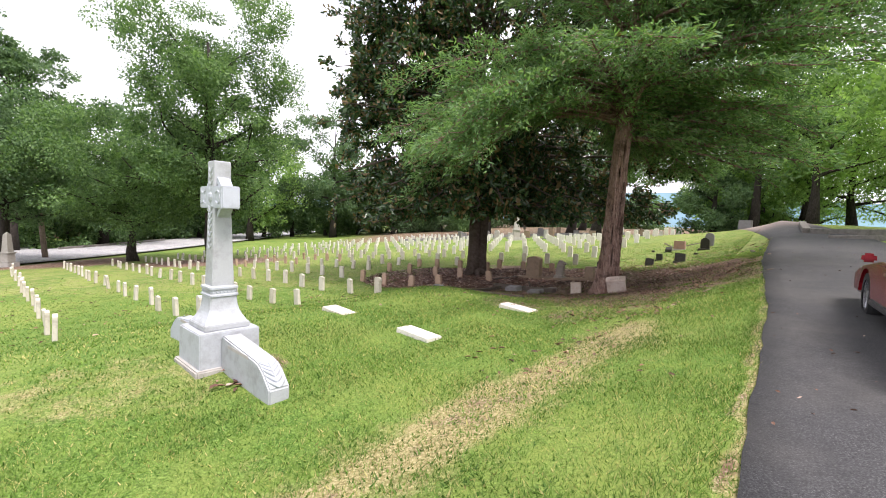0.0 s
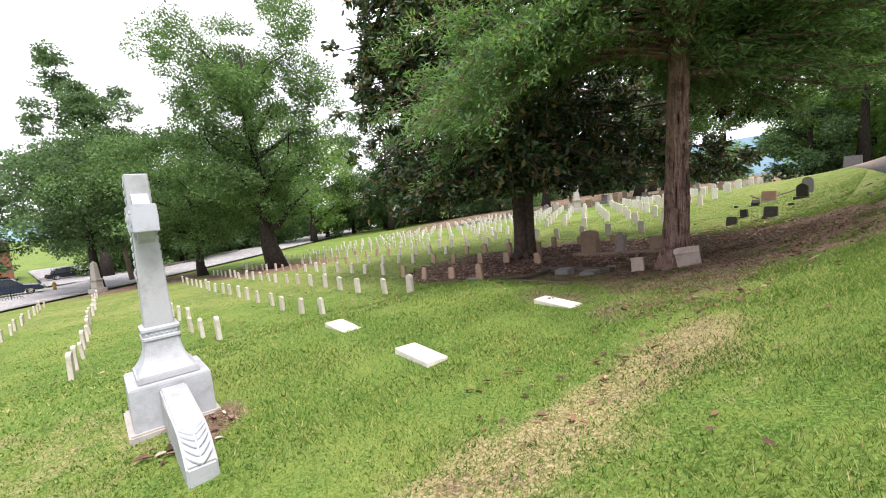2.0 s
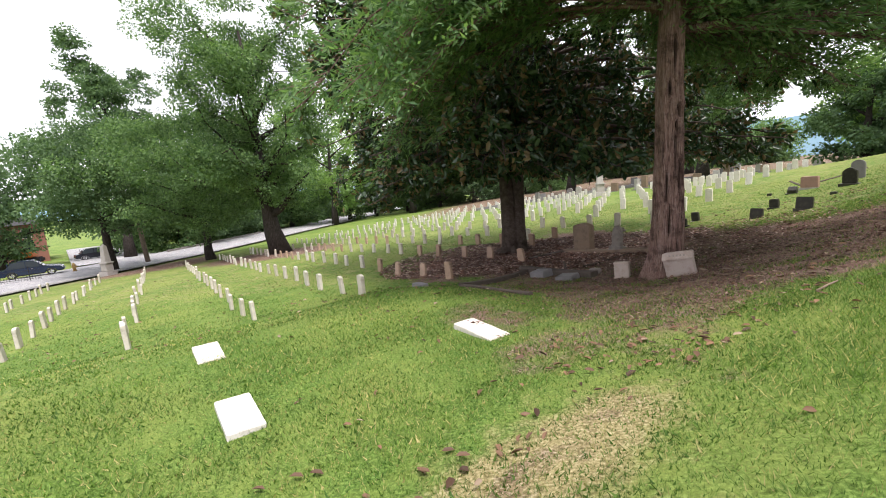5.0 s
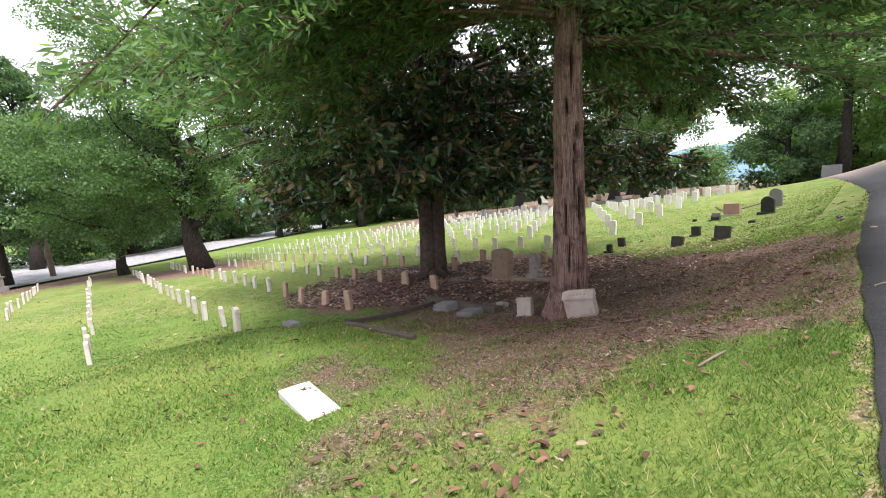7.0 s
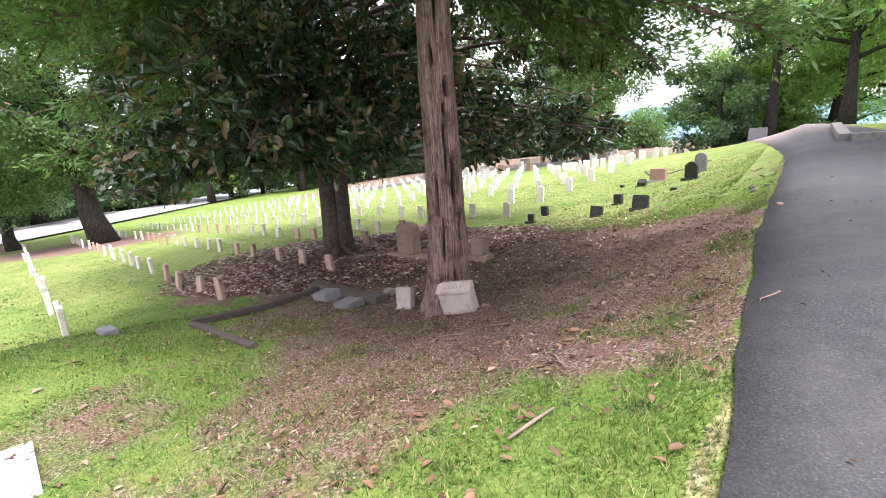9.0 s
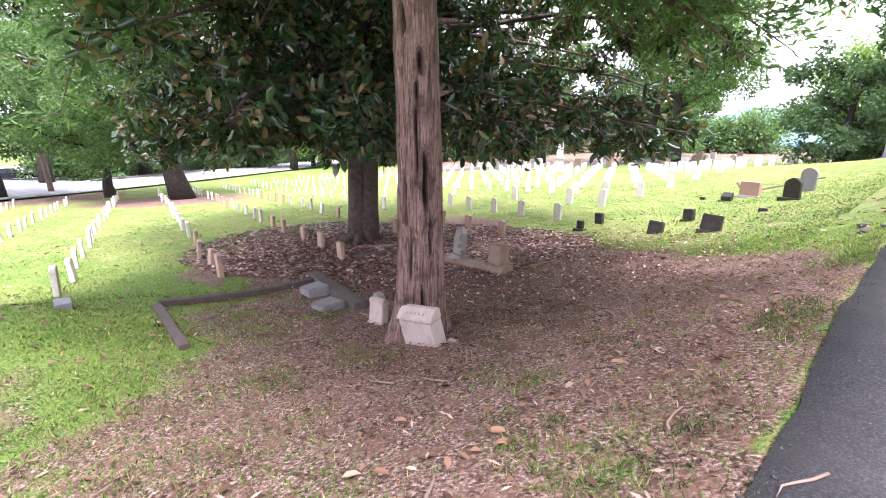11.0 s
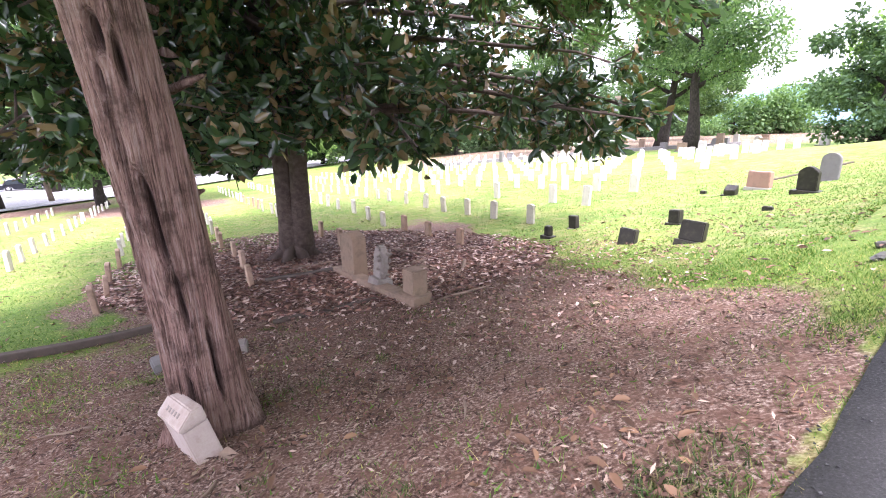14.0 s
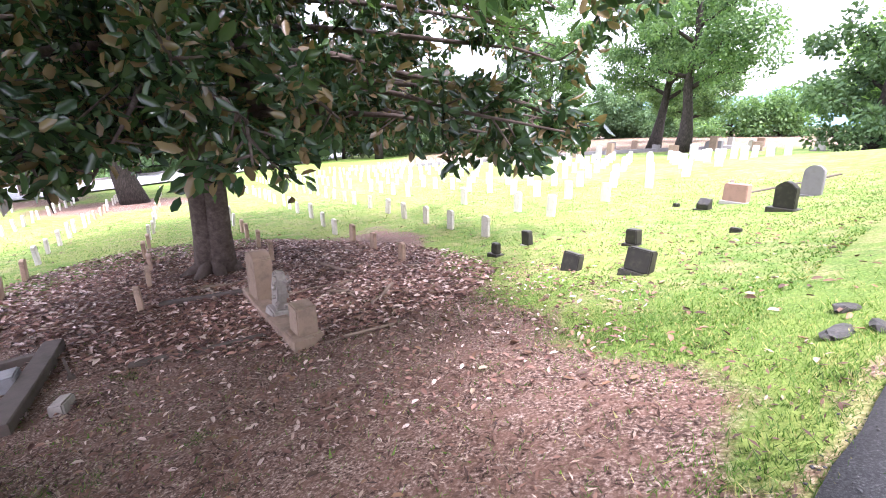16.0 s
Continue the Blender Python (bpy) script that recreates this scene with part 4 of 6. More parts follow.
def cross_monument():
    cx, cy = -3.17, 6.22
    mon = new("cross_monument")
    mon.matrix_world = pose(cx, cy, 0.0, 0, 0, AX_ANGLE)
    foot = part("footing", box_bm(0.93, 0.93, 0.32, -0.6, 1.0, 0.02), M_LIMESTONE, mon, "rough weathered footing")
    part("pedestal", box_bm(0.82, 0.82, 0.62, -0.42, 0.985, 0.014), M_MONUMENT, mon)
    part("plinth", box_bm(0.62, 0.62, 0.08, 0.2, 1.0, 0.012), M_MONUMENT, mon)
    flare = [(0.28, 0.29), (0.31, 0.275)] + [(0.31 + 0.33 * k / 8, 0.18 + 0.095 * (1 - k / 8) ** 2.4) for k in range(1, 9)]
    part("flared_base", lathe_square(flare), M_MONUMENT, mon)
    part("moulding", lathe_square([(0.64, 0.175), (0.655, 0.195), (0.68, 0.195), (0.69, 0.18), (0.745, 0.178), (0.755, 0.195), (0.785, 0.195), (0.8, 0.165)]), M_MONUMENT, mon)
    part("shaft", lathe_square([(0.8, 0.15), (1.87, 0.118), (2.54, 0.115), (2.55, 0.105)]), M_MONUMENT, mon)
    part("cross_arm", box_bm(0.8, 0.245, 0.31, 1.89, 1.0, 0.012), M_MONUMENT, mon)
    part("ring", torus_bm(0.27, 0.07, 0.16, 2.045), M_MONUMENT, mon)
    for side in (-1, 1):
        bm = bmesh.new()
        rnd = random.Random(4)
        for k in range(13):
            z = 1.35 + k * 0.09
            for s in (-1, 1):
                m = pose(s * 0.035, side * (0.118 if z > 1.9 else 0.125 + (1.87 - z) * 0.02), z, 0, s * 38, 0) @ Matrix.Diagonal((0.018, 0.012, 0.052, 1))
                bmesh.ops.create_uvsphere(bm, u_segments=6, v_segments=5, radius=1, matrix=m)
        for s in (-1, 1):
            for k in range(6):
                a = k * 1.047
                m = pose(s * (0.26 + 0.07 * math.cos(a)), side * 0.123, 2.045 + 0.085 * math.sin(a), 0, math.degrees(-a), 0) @ Matrix.Diagonal((0.016, 0.014, 0.045, 1))
                bmesh.ops.create_uvsphere(bm, u_segments=6, v_segments=5, radius=1, matrix=m)
        bmesh.ops.create_uvsphere(bm, u_segments=10, v_segments=6, radius=1, matrix=pose(0, side * 0.118, 2.045) @ Matrix.Diagonal((0.08, 0.03, 0.08, 1)))
        part("carving", bm, M_MONUMENT, mon, "knotwork carving on the cross face")
    bm = bmesh.new()
    for k in range(4):
        for j in range(7):
            m = pose(0, 0, 0, 0, 0, 90 * k) @ pose(-0.15 + j * 0.05, -0.181, 0.717) @ Matrix.Diagonal((0.016, 0.008, 0.018, 1))
            bmesh.ops.create_uvsphere(bm, u_segments=6, v_segments=4, radius=1, matrix=m)
    part("frieze", bm, M_MONUMENT, mon, "row of small carved leaves")
    prof = [(0.412, -0.62), (1.82, -0.62), (1.82, -0.2), (1.74, -0.12), (1.64, -0.03), (1.54, 0.03), (1.42, 0.06), (0.6, 0.14), (0.46, 0.155), (0.412, 0.14)]
    for side in (1, -1):
        wing = part("wing", prism_bm([(x * side, z) for x, z in prof], 0.26, 0.018), M_MONUMENT, mon, "low curving side wall with carved scroll")
        bm = bmesh.new()
        for k in range(6):
            for turn in (-1, 1):
                x = 1.47 + k * 0.058
                z, z2 = (float(np.interp(v, (1.42, 1.54, 1.64, 1.74, 1.82), (0.06, 0.03, -0.03, -0.12, -0.2))) for v in (x, x + 0.07))
                along = Vector((side * 0.075, -turn * 0.085, z2 - z))
                up = Vector((side * (z - z2), 0, 0.07)).normalized()
                across = along.cross(up).normalized()
                m = Matrix((along * 0.62, across * 0.017, up * 0.026)).transposed().to_4x4()
                m.translation = Vector((side * (x + 0.02), turn * 0.058, z - 0.012))
                bmesh.ops.create_uvsphere(bm, u_segments=8, v_segments=6, radius=1, matrix=m)
        bmesh.ops.create_uvsphere(bm, u_segments=8, v_segments=5, radius=1, matrix=pose(side * 1.63, 0, -0.03, 0, side * 40, 0) @ Matrix.Diagonal((0.18, 0.014, 0.018, 1)))
        part("scroll_leaf", bm, M_MONUMENT, wing, "acanthus leaf carved in relief")
        bm = box_bm(0.62, 0.006, 0.045, 0.03, 1.0, 0, side * 0.95, -0.132)
        part("inscription_band", bm, M_LIMESTONE, wing, "shallow lettering too worn to read")
    tagged(mon, "tall white marble celtic cross monument with low side wings", "grave monument")


cross_monument()


def flat_marker(x, y, w=0.8, d=0.36, tilt=(0, 0), turn=0.0, mat=M_MARBLE, label="flat white marble grave slab set in the lawn", h=0.1, lift=0.055, name="grave_slab"):
    me = bpy.data.meshes.new(name)
    bm = box_bm(w, d, h, -h, 1.0, 0.008)
    bm.to_mesh(me)
    bm.free()
    me.materials.append(mat)
    ob = new(name, me)
    ob.matrix_world = pose(x, y, gz(x, y) + lift, tilt[0], tilt[1], AX_ANGLE + turn)
    return tagged(ob, label, "grave marker")


flat_marker(-2.12, 9.2, 0.78, 0.36, (0, 3), lift=0.05)
flat_marker(-0.33, 7.54, 0.78, 0.36, (-2, 3), lift=0.075)
broken = flat_marker(1.85, 10.04, 0.84, 0.38, (0, 4), lift=0.07, label="flat white marble slab with dry clippings on one corner")
flat_marker(-0.02, 13.45, 0.36, 0.2, (0, 0), 8, M_GREY, "small pale grey granite foot marker in the grass", 0.14, 0.1, "foot_marker")


def chip_pile(x, y, z, n, size, mat, label, name, seed, spread):
    rng = np.random.default_rng(seed)
    p = np.stack([x + rng.normal(size=n) * spread, y + rng.normal(size=n) * spread, np.full(n, z) + rng.random(n) * 0.015], 1)
    w = np.stack([rng.normal(size=n), rng.normal(size=n), rng.normal(size=n) * 0.15], 1)
    ob = leaves(name, p, w, size * (0.6 + 0.8 * rng.random(n)), LEAF_LONG, mat, None, rng)
    return tagged(ob, label, "clippings", kind="stuff")


chip_pile(1.72, 10.26, gz(1.72, 10.26) + 0.085, 34, 0.05, M_LITTER, "dry dark clippings on the slab", "clippings", 9, 0.05)


def stone_on_base(name, x, y, w, t, h, mat, base=None, base_mat=None, turn=0.0, tilt=(0, 0), top="flat", label="", sink=0.03, base_h=0.1):
    """A grave stone with the wanted outline, on a base slab of its own where it has one."""
    if name == "gravestone":
        w, t, h, base_h = w * 0.8, t * 0.8, h * 0.86, base_h * 0.85
        base = base and (base[0] * 0.72, base[1] * 0.75)
    ob = new(name)
    ob.matrix_world = pose(x, y, gz(x, y) - sink, tilt[0], tilt[1], ROW_ANGLE + turn)
    z0 = -0.1
    if base:
        part("base", box_bm(base[0], base[1], base_h + 0.12, -0.12, 1.0, 0.012), base_mat or mat, ob)
        z0 = base_h
    if top == "flat":
        part("stone", box_bm(w, t, h - z0 + base_h * bool(base), z0, 0.97, 0.018), mat, ob)
    elif top == "slant":
        prof = [(-t / 2, z0), (t / 2, z0), (t / 2, z0 + h * 0.55), (-t / 2 + 0.06, z0 + h), (-t / 2, z0 + h)]
        bm = prism_bm(prof, w, 0.012)
        bmesh.ops.rotate(bm, verts=bm.verts, cent=(0, 0, 0), matrix=Matrix.Rotation(radians(90), 3, "Z"))
        part("stone", bm, mat, ob)
    else:
        n, pts = 12, []
        for k in range(n + 1):
            f = k / n
            if top == "round":
                pts.append((w / 2 * math.cos(math.pi * f), h - w * 0.42 + w * 0.42 * math.sin(math.pi * f)))
            elif top == "point":
                xx = w / 2 - w * f
                pts.append((xx, h - 0.3 * abs(2 * xx / w) ** 1.6 * w * 1.1))
            elif top == "ogee":
                xx = w / 2 - w * f
                s = abs(2 * xx / w)
                pts.append((xx, h - (0.16 if s > 0.86 else 0.13 * s ** 1.5) * w * 1.1))
        part("stone", prism_bm([(-w / 2, z0), (w / 2, z0)] + pts, t, 0.014), mat, ob)
    return tagged(ob, label, "gravestone")


# the family plot under the cedar
lean = new("leaning_stone")
lean.matrix_world = pose(5.54, 13.5, gz(5.54, 13.5) - 0.05, 11, -9, -27)
bm = prism_bm([(-0.1, 0.0), (0.1, 0.0), (0.1, 0.41), (-0.1, 0.41)], 0.54, 0.012)
bmesh.ops.rotate(bm, verts=bm.verts, cent=(0, 0, 0), matrix=Matrix.Rotation(radians(90), 3, "Z"))
part("stone", bm, M_PINK, lean)
bm = prism_bm([(-0.115, 0.413), (0.1, 0.413), (0.1, 0.535), (0.02, 0.54), (-0.115, 0.445)], 0.57, 0.01)
bmesh.ops.rotate(bm, verts=bm.verts, cent=(0, 0, 0), matrix=Matrix.Rotation(radians(90), 3, "Z"))
part("sloped_cap", bm, M_PINK, lean, "sloping cap with worn lettering")
for k in range(5):
    letter = part("letter", box_bm(0.028, 0.036, 0.004, 0, 1.0, 0), M_WEATHER, lean, "letter too worn to read")
    letter.matrix_local = pose(-0.13 + 0.065 * k, -0.048, 0.494, 35, 0, 0)
tagged(lean, "pale marble grave block leaning against the cedar trunk", "gravestone")
flat_marker(5.9, 13.4, 0.14, 0.09, (8, 10), 30, M_BEIGE, "broken chip of pale marble on bare earth", 0.06, 0.04, "stone_chip")
def scroll_stone(x, y):
    """A small marble marker with a flared foot and a rolled, sloping top."""
    ob = new("small_gravestone")
    ob.matrix_world = pose(x, y, gz(x, y) - 0.03, 9, 6, ROW_ANGLE + 10)
    part("foot", box_bm(0.4, 0.19, 0.1, -0.04, 0.92, 0.015, top_y=0.8), M_PINK, ob)
    part("stone", box_bm(0.34, 0.12, 0.3, 0.06, 1.0, 0.012), M_PINK, ob)
    bm = prism_bm([(-0.085, 0.34), (0.07, 0.34), (0.075, 0.375), (0.055, 0.4), (0.02, 0.42), (-0.025, 0.415), (-0.08, 0.38)], 0.36, 0.012)
    bmesh.ops.rotate(bm, verts=bm.verts, cent=(0, 0, 0), matrix=Matrix.Rotation(radians(90), 3, "Z"))
    part("scroll_top", bm, M_PINK, ob, "rolled sloping top")
    part("panel", box_bm(0.22, 0.008, 0.18, 0.11, 1.0, 0.0, 0, -0.062), M_LIMESTONE, ob, "worn inscription panel")
    return tagged(ob, "small tilted pale marble stone with a rolled top", "gravestone")


scroll_stone(4.55, 14.45)


def wedge(x, y, w, d, h, turn, mat, label):
    bm = box_bm(w, d, h, -0.08, 0.96, 0.02)
    me = bpy.data.meshes.new("fallen_block")
    bm.to_mesh(me)
    bm.free()
    me.materials.append(mat)
    ob = new("fallen_block", me)
    ob.matrix_world = pose(x, y, gz(x, y), 5, -7, turn)
    return tagged(ob, label, "gravestone")


wedge(2.72, 15.95, 0.5, 0.42, 0.26, -38, M_GREY, "square grey granite block lying by the kerb")
wedge(3.36, 15.22, 0.5, 0.42, 0.2, -35, M_GREY, "toppled grey granite block on bare earth")


def kerb_bar(a, b, w, h, lift, label, mat=M_KERB):
    """A long stone bar that follows the ground from a to b."""
    n = max(2, int(math.dist(a, b) / 0.4))
    d = Vector((b[0] - a[0], b[1] - a[1], 0)).normalized()
    s = Vector((-d.y, d.x, 0)) * (w / 2)
    rnd = random.Random(int(a[0] * 100))
    verts, faces = [], []
    for i in range(n + 1):
        x, y = a[0] + (b[0] - a[0]) * i / n, a[1] + (b[1] - a[1]) * i / n
        z = gz(x, y) + lift + rnd.gauss(0, 0.006)
        for k, dz in ((-1, -0.3), (-1, h - 0.015), (-0.86, h), (0.86, h), (1, h - 0.015), (1, -0.3)):
            verts.append((x + s.x * k, y + s.y * k, z + dz))
    for i in range(n):
        for k in range(5):
            faces.append((i * 6 + k, i * 6 + k + 1, i * 6 + k + 7, i * 6 + k + 6))
    faces += [tuple(range(5, -1, -1)), tuple(n * 6 + k for k in range(6))]
    return tagged(mesh_object("plot_kerb", verts, faces, mat), label, "kerb")


kerb_bar((0.75, 14.35), (2.3, 16.7), 0.13, 0.12, 0, "dark mossy stone kerb of a grave plot")
kerb_bar((0.8, 14.25), (2.5, 12.95), 0.13, 0.07, 0, "dark mossy stone kerb of a grave plot")
kerb_bar((2.15, 17.0), (4.0, 15.15), 0.26, 0.15, 0, "broad dark kerb slab sunk beside fallen blocks")
kerb_bar((2.3, 18.75), (3.55, 19.75), 0.14, 0.1, 0, "low stone kerb among dry leaves")
kerb_bar((3.9, 16.75), (5.3, 17.8), 0.12, 0.05, 0, "sunken stone edging in bare earth")
kerb_bar((3.55, 19.75), (6.3, 17.4), 0.3, 0.13, 0, "long beige stone plinth under three gravestones", M_BEIGE)
stone_on_base("tall_gravestone", 4.15, 19.35, 0.62, 0.32, 1.02, M_BEIGE, turn=-174, top="ogee", label="tall beige gravestone with shouldered arch top", sink=-0.0)
def broken_carving(x, y):
    """A weathered slab whose carved figure has crumbled to ragged lumps."""
    rnd = random.Random(27)
    ob = new("weathered_gravestone")
    ob.matrix_world = pose(x, y, gz(x, y) + 0.06, -4, 3, -38)
    part("base", box_bm(0.44, 0.36, 0.16, 0.0, 0.9, 0.02), M_WEATHER, ob)
    slab = prism_bm([(-0.17, 0.16), (0.13, 0.16), (0.15, 0.45), (0.12, 0.68), (0.05, 0.78), (-0.06, 0.81), (-0.14, 0.74), (-0.18, 0.5)], 0.16, 0.02)
    part("stone", slab, M_WEATHER, ob)
    bm = bmesh.new()
    for k in range(26):
        z = 0.2 + 0.56 * k / 26
        m = pose(0.1 + rnd.uniform(-0.12, 0.07), rnd.uniform(-0.13, 0.12), z, rnd.uniform(0, 90), rnd.uniform(0, 90), rnd.uniform(0, 90)) @ Matrix.Diagonal((rnd.uniform(0.03, 0.07), rnd.uniform(0.02, 0.05), rnd.uniform(0.03, 0.09), 1))
        bmesh.ops.create_icosphere(bm, subdivisions=1, radius=1, matrix=m)
    part("broken_relief", bm, M_WEATHER, ob, "crumbled carved relief")
    return tagged(ob, "weathered rounded grey gravestone with broken carving", "gravestone")


broken_carving(5.08, 18.55)
stone_on_base("low_gravestone", 6.08, 17.72, 0.36, 0.3, 0.42, M_BEIGE, (0.46, 0.4), M_BEIGE, -174, (0, 0), "flat", "low square beige gravestone on the end of a plinth", base_h=0.18)
kerb_bar((5.2, 17.9), (5.35, 17.75), 0.1, 0.02, 0, "stub of stone edging")

# the dark stones on the bright slope
dark = "squat dark granite gravestone on sunny grass"
stone_on_base("gravestone", 8.2, 22.6, 0.24, 0.2, 0.3, M_DARK, (0.5, 0.34), M_DARK, 0, (0, 0), "flat", dark, base_h=0.12)
stone_on_base("gravestone", 8.88, 23.45, 0.34, 0.2, 0.42, M_DARK, (0.5, 0.3), M_LIMESTONE, 0, (-4, 3), "flat", "dark granite gravestone on a pale base", base_h=0.04)
stone_on_base("gravestone", 9.85, 20.62, 0.46, 0.22, 0.42, M_DARK, None, None, 4, (8, -2), "flat", dark)
stone_on_base("gravestone", 11.15, 22.3, 0.34, 0.26, 0.36, M_DARK, (0.52, 0.4), M_DARK, 0, (0, 3), "flat", dark, base_h=0.07)
stone_on_base("gravestone", 10.85, 19.85, 0.54, 0.24, 0.44, M_DARK, (0.7, 0.44), M_DARK, 6, (8, -2), "flat", dark, base_h=0.07)
stone_on_base("gravestone", 13.05, 22.4, 0.26, 0.16, 0.15, M_DARK, None, None, 0, (0, 0), "flat", "low dark stone stub in the grass")
stone_on_base("gravestone", 13.45, 25.9, 0.4, 0.28, 0.32, M_DARK, (0.66, 0.4), M_DARK, 0, (-8, 0), "slant", dark, base_h=0.06)
stone_on_base("gravestone", 14.35, 26.4, 0.78, 0.34, 0.56, M_ROSE, (0.98, 0.5), M_LIMESTONE, 0, (0, 0), "flat", "rose granite gravestone on a pale base", base_h=0.1)
stone_on_base("gravestone", 14.66, 24.35, 0.56, 0.2, 0.84, M_DARK, (0.9, 0.46), M_DARK, -6, (-3, 0), "point", "dark pointed arch gravestone on a stepped base", base_h=0.12)
stone_on_base("gravestone", 15.95, 26.1, 0.6, 0.14, 0.95, M_GREY, (0.75, 0.3), M_GREY, -8, (0, 0), "round", "upright grey rounded granite gravestone", base_h=0.05)
stone_on_base("gravestone", 12.95, 26.75, 0.2, 0.2, 0.16, M_DARK, None, None, 0, (0, 0), "flat", "low dark stone stub in the grass")
kerb_bar((14.7, 27.6), (18.0, 29.0), 0.12, 0.04, 0, "thin dark plot kerb on the slope")
kerb_bar((14.9, 28.2), (15.6, 30.6), 0.12, 0.04, 0, "thin dark plot kerb on the slope")
kerb_bar((20.0, 27.9), (20.9, 28.9), 0.14, 0.05, 0, "thin dark plot kerb on the slope")

# far graves and monuments
def obelisk(x, y, h, label, mat=M_LIMESTONE):
    ob = new("obelisk")
    ob.location = on_ground(x, y)
    s = h / 3.0
    part("base", box_bm(1.1 * s, 1.1 * s, 0.45 * s, -0.1, 1.0, 0.03), mat, ob)
    part("die", box_bm(0.75 * s, 0.75 * s, 0.75 * s, 0.35 * s, 0.96, 0.03), mat, ob)
    part("cap", box_bm(0.88 * s, 0.88 * s, 0.12 * s, 1.1 * s, 1.0, 0.02), mat, ob)
    part("shaft", lathe_square([(1.22 * s, 0.3 * s), (2.75 * s, 0.2 * s), (3.0 * s, 0.02 * s)]), mat, ob)
    return tagged(ob, label, "monument")


obelisk(8.9, 53.0, 3.3, "pale marble obelisk beyond the headstones")
obelisk(-33.2, 33.4, 2.6, "pale stepped obelisk at the field's edge")
rnd = random.Random(21)
for k in range(26):
    x, y = rnd.uniform(2, 30), rnd.uniform(54, 70)
    stone_on_base("far_gravestone", x, y, rnd.uniform(0.5, 0.9), 0.3, rnd.uniform(0.6, 1.3), rnd.choice((M_GREY, M_LIMESTONE, M_BEIGE)), (1.1, 0.6), M_GREY, rnd.uniform(-20, 20), (0, 0),
                  rnd.choice(("flat", "round", "flat")), "distant gravestone on bare ground under trees")
kerb_bar((-6, 60.5), (26, 62.5), 0.3, 0.35, 0, "low grey coping wall far across the field", M_GREY)
kerb_bar((18.2, 21.9), (22.5, 27.5), 0.35, 0.28, 0, "low brown stone wall beside the lane", M_ROCK)
kerb_bar((18.2, 21.7), (27.0, 15.5), 0.35, 0.28, 0, "low brown stone wall beside the lane", M_ROCK)
kerb_bar((16.4, 18.6), (20.0, 16.0), 0.3, 0.16, 0, "low stone edging beside the lane", M_ROCK)
stone_on_base("box_tomb", 25.9, 37.6, 0.95, 0.7, 0.8, M_GREY, (1.1, 0.85), M_GREY, 0, (0, 0), "flat", "grey box tomb at the bend of the lane")
stone_on_base("box_tomb", 25.0, 22.0, 1.2, 0.6, 0.6, M_LIMESTONE, (1.4, 0.8), M_GREY, 20, (0, 0), "flat", "pale low tomb behind the stone wall")


# ---- vehicles and street ----
def wheel(parent, x, y, r=0.33, w=0.22):
    tyre = bmesh.new()
    n = 28
    rings = []
    for k in range(n):
        a = 2 * math.pi * k / n
        rings.append([tyre.verts.new((q * math.cos(a), yy, q * math.sin(a))) for q, yy in ((r * 0.68, -w / 2), (r * 0.94, -w / 2), (r, -w * 0.3), (r, w * 0.3), (r * 0.94, w / 2), (r * 0.68, w / 2))])
    for k in range(n):
        p, q = rings[k], rings[(k + 1) % n]
        for j in range(5):
            tyre.faces.new((p[j], p[j + 1], q[j + 1], q[j]))
    hub = new("wheel")
    hub.parent = parent
    hub.location = (x, y, r)
    part("tyre", tyre, M_RUBBER, hub)
    rim = bmesh.new()
    bmesh.ops.create_cone(rim, cap_ends=False, segments=24, radius1=r * 0.7, radius2=r * 0.7, depth=w * 0.9, matrix=Matrix.Rotation(radians(90), 4, "X"))
    for k in range(5):
        a = 2 * math.pi * k / 5
        m = Matrix.Rotation(a, 4, "Y") @ pose(0, 0, r * 0.36) @ Matrix.Diagonal((r * 0.18, w * 0.7, r * 0.7, 1))
        bmesh.ops.create_cube(rim, size=1, matrix=m)
    bmesh.ops.create_cone(rim, cap_ends=True, segments=14, radius1=r * 0.17, radius2=r * 0.17, depth=w * 0.86, matrix=Matrix.Rotation(radians(90), 4, "X"))
    part("rim", rim, M_CHROME, hub)


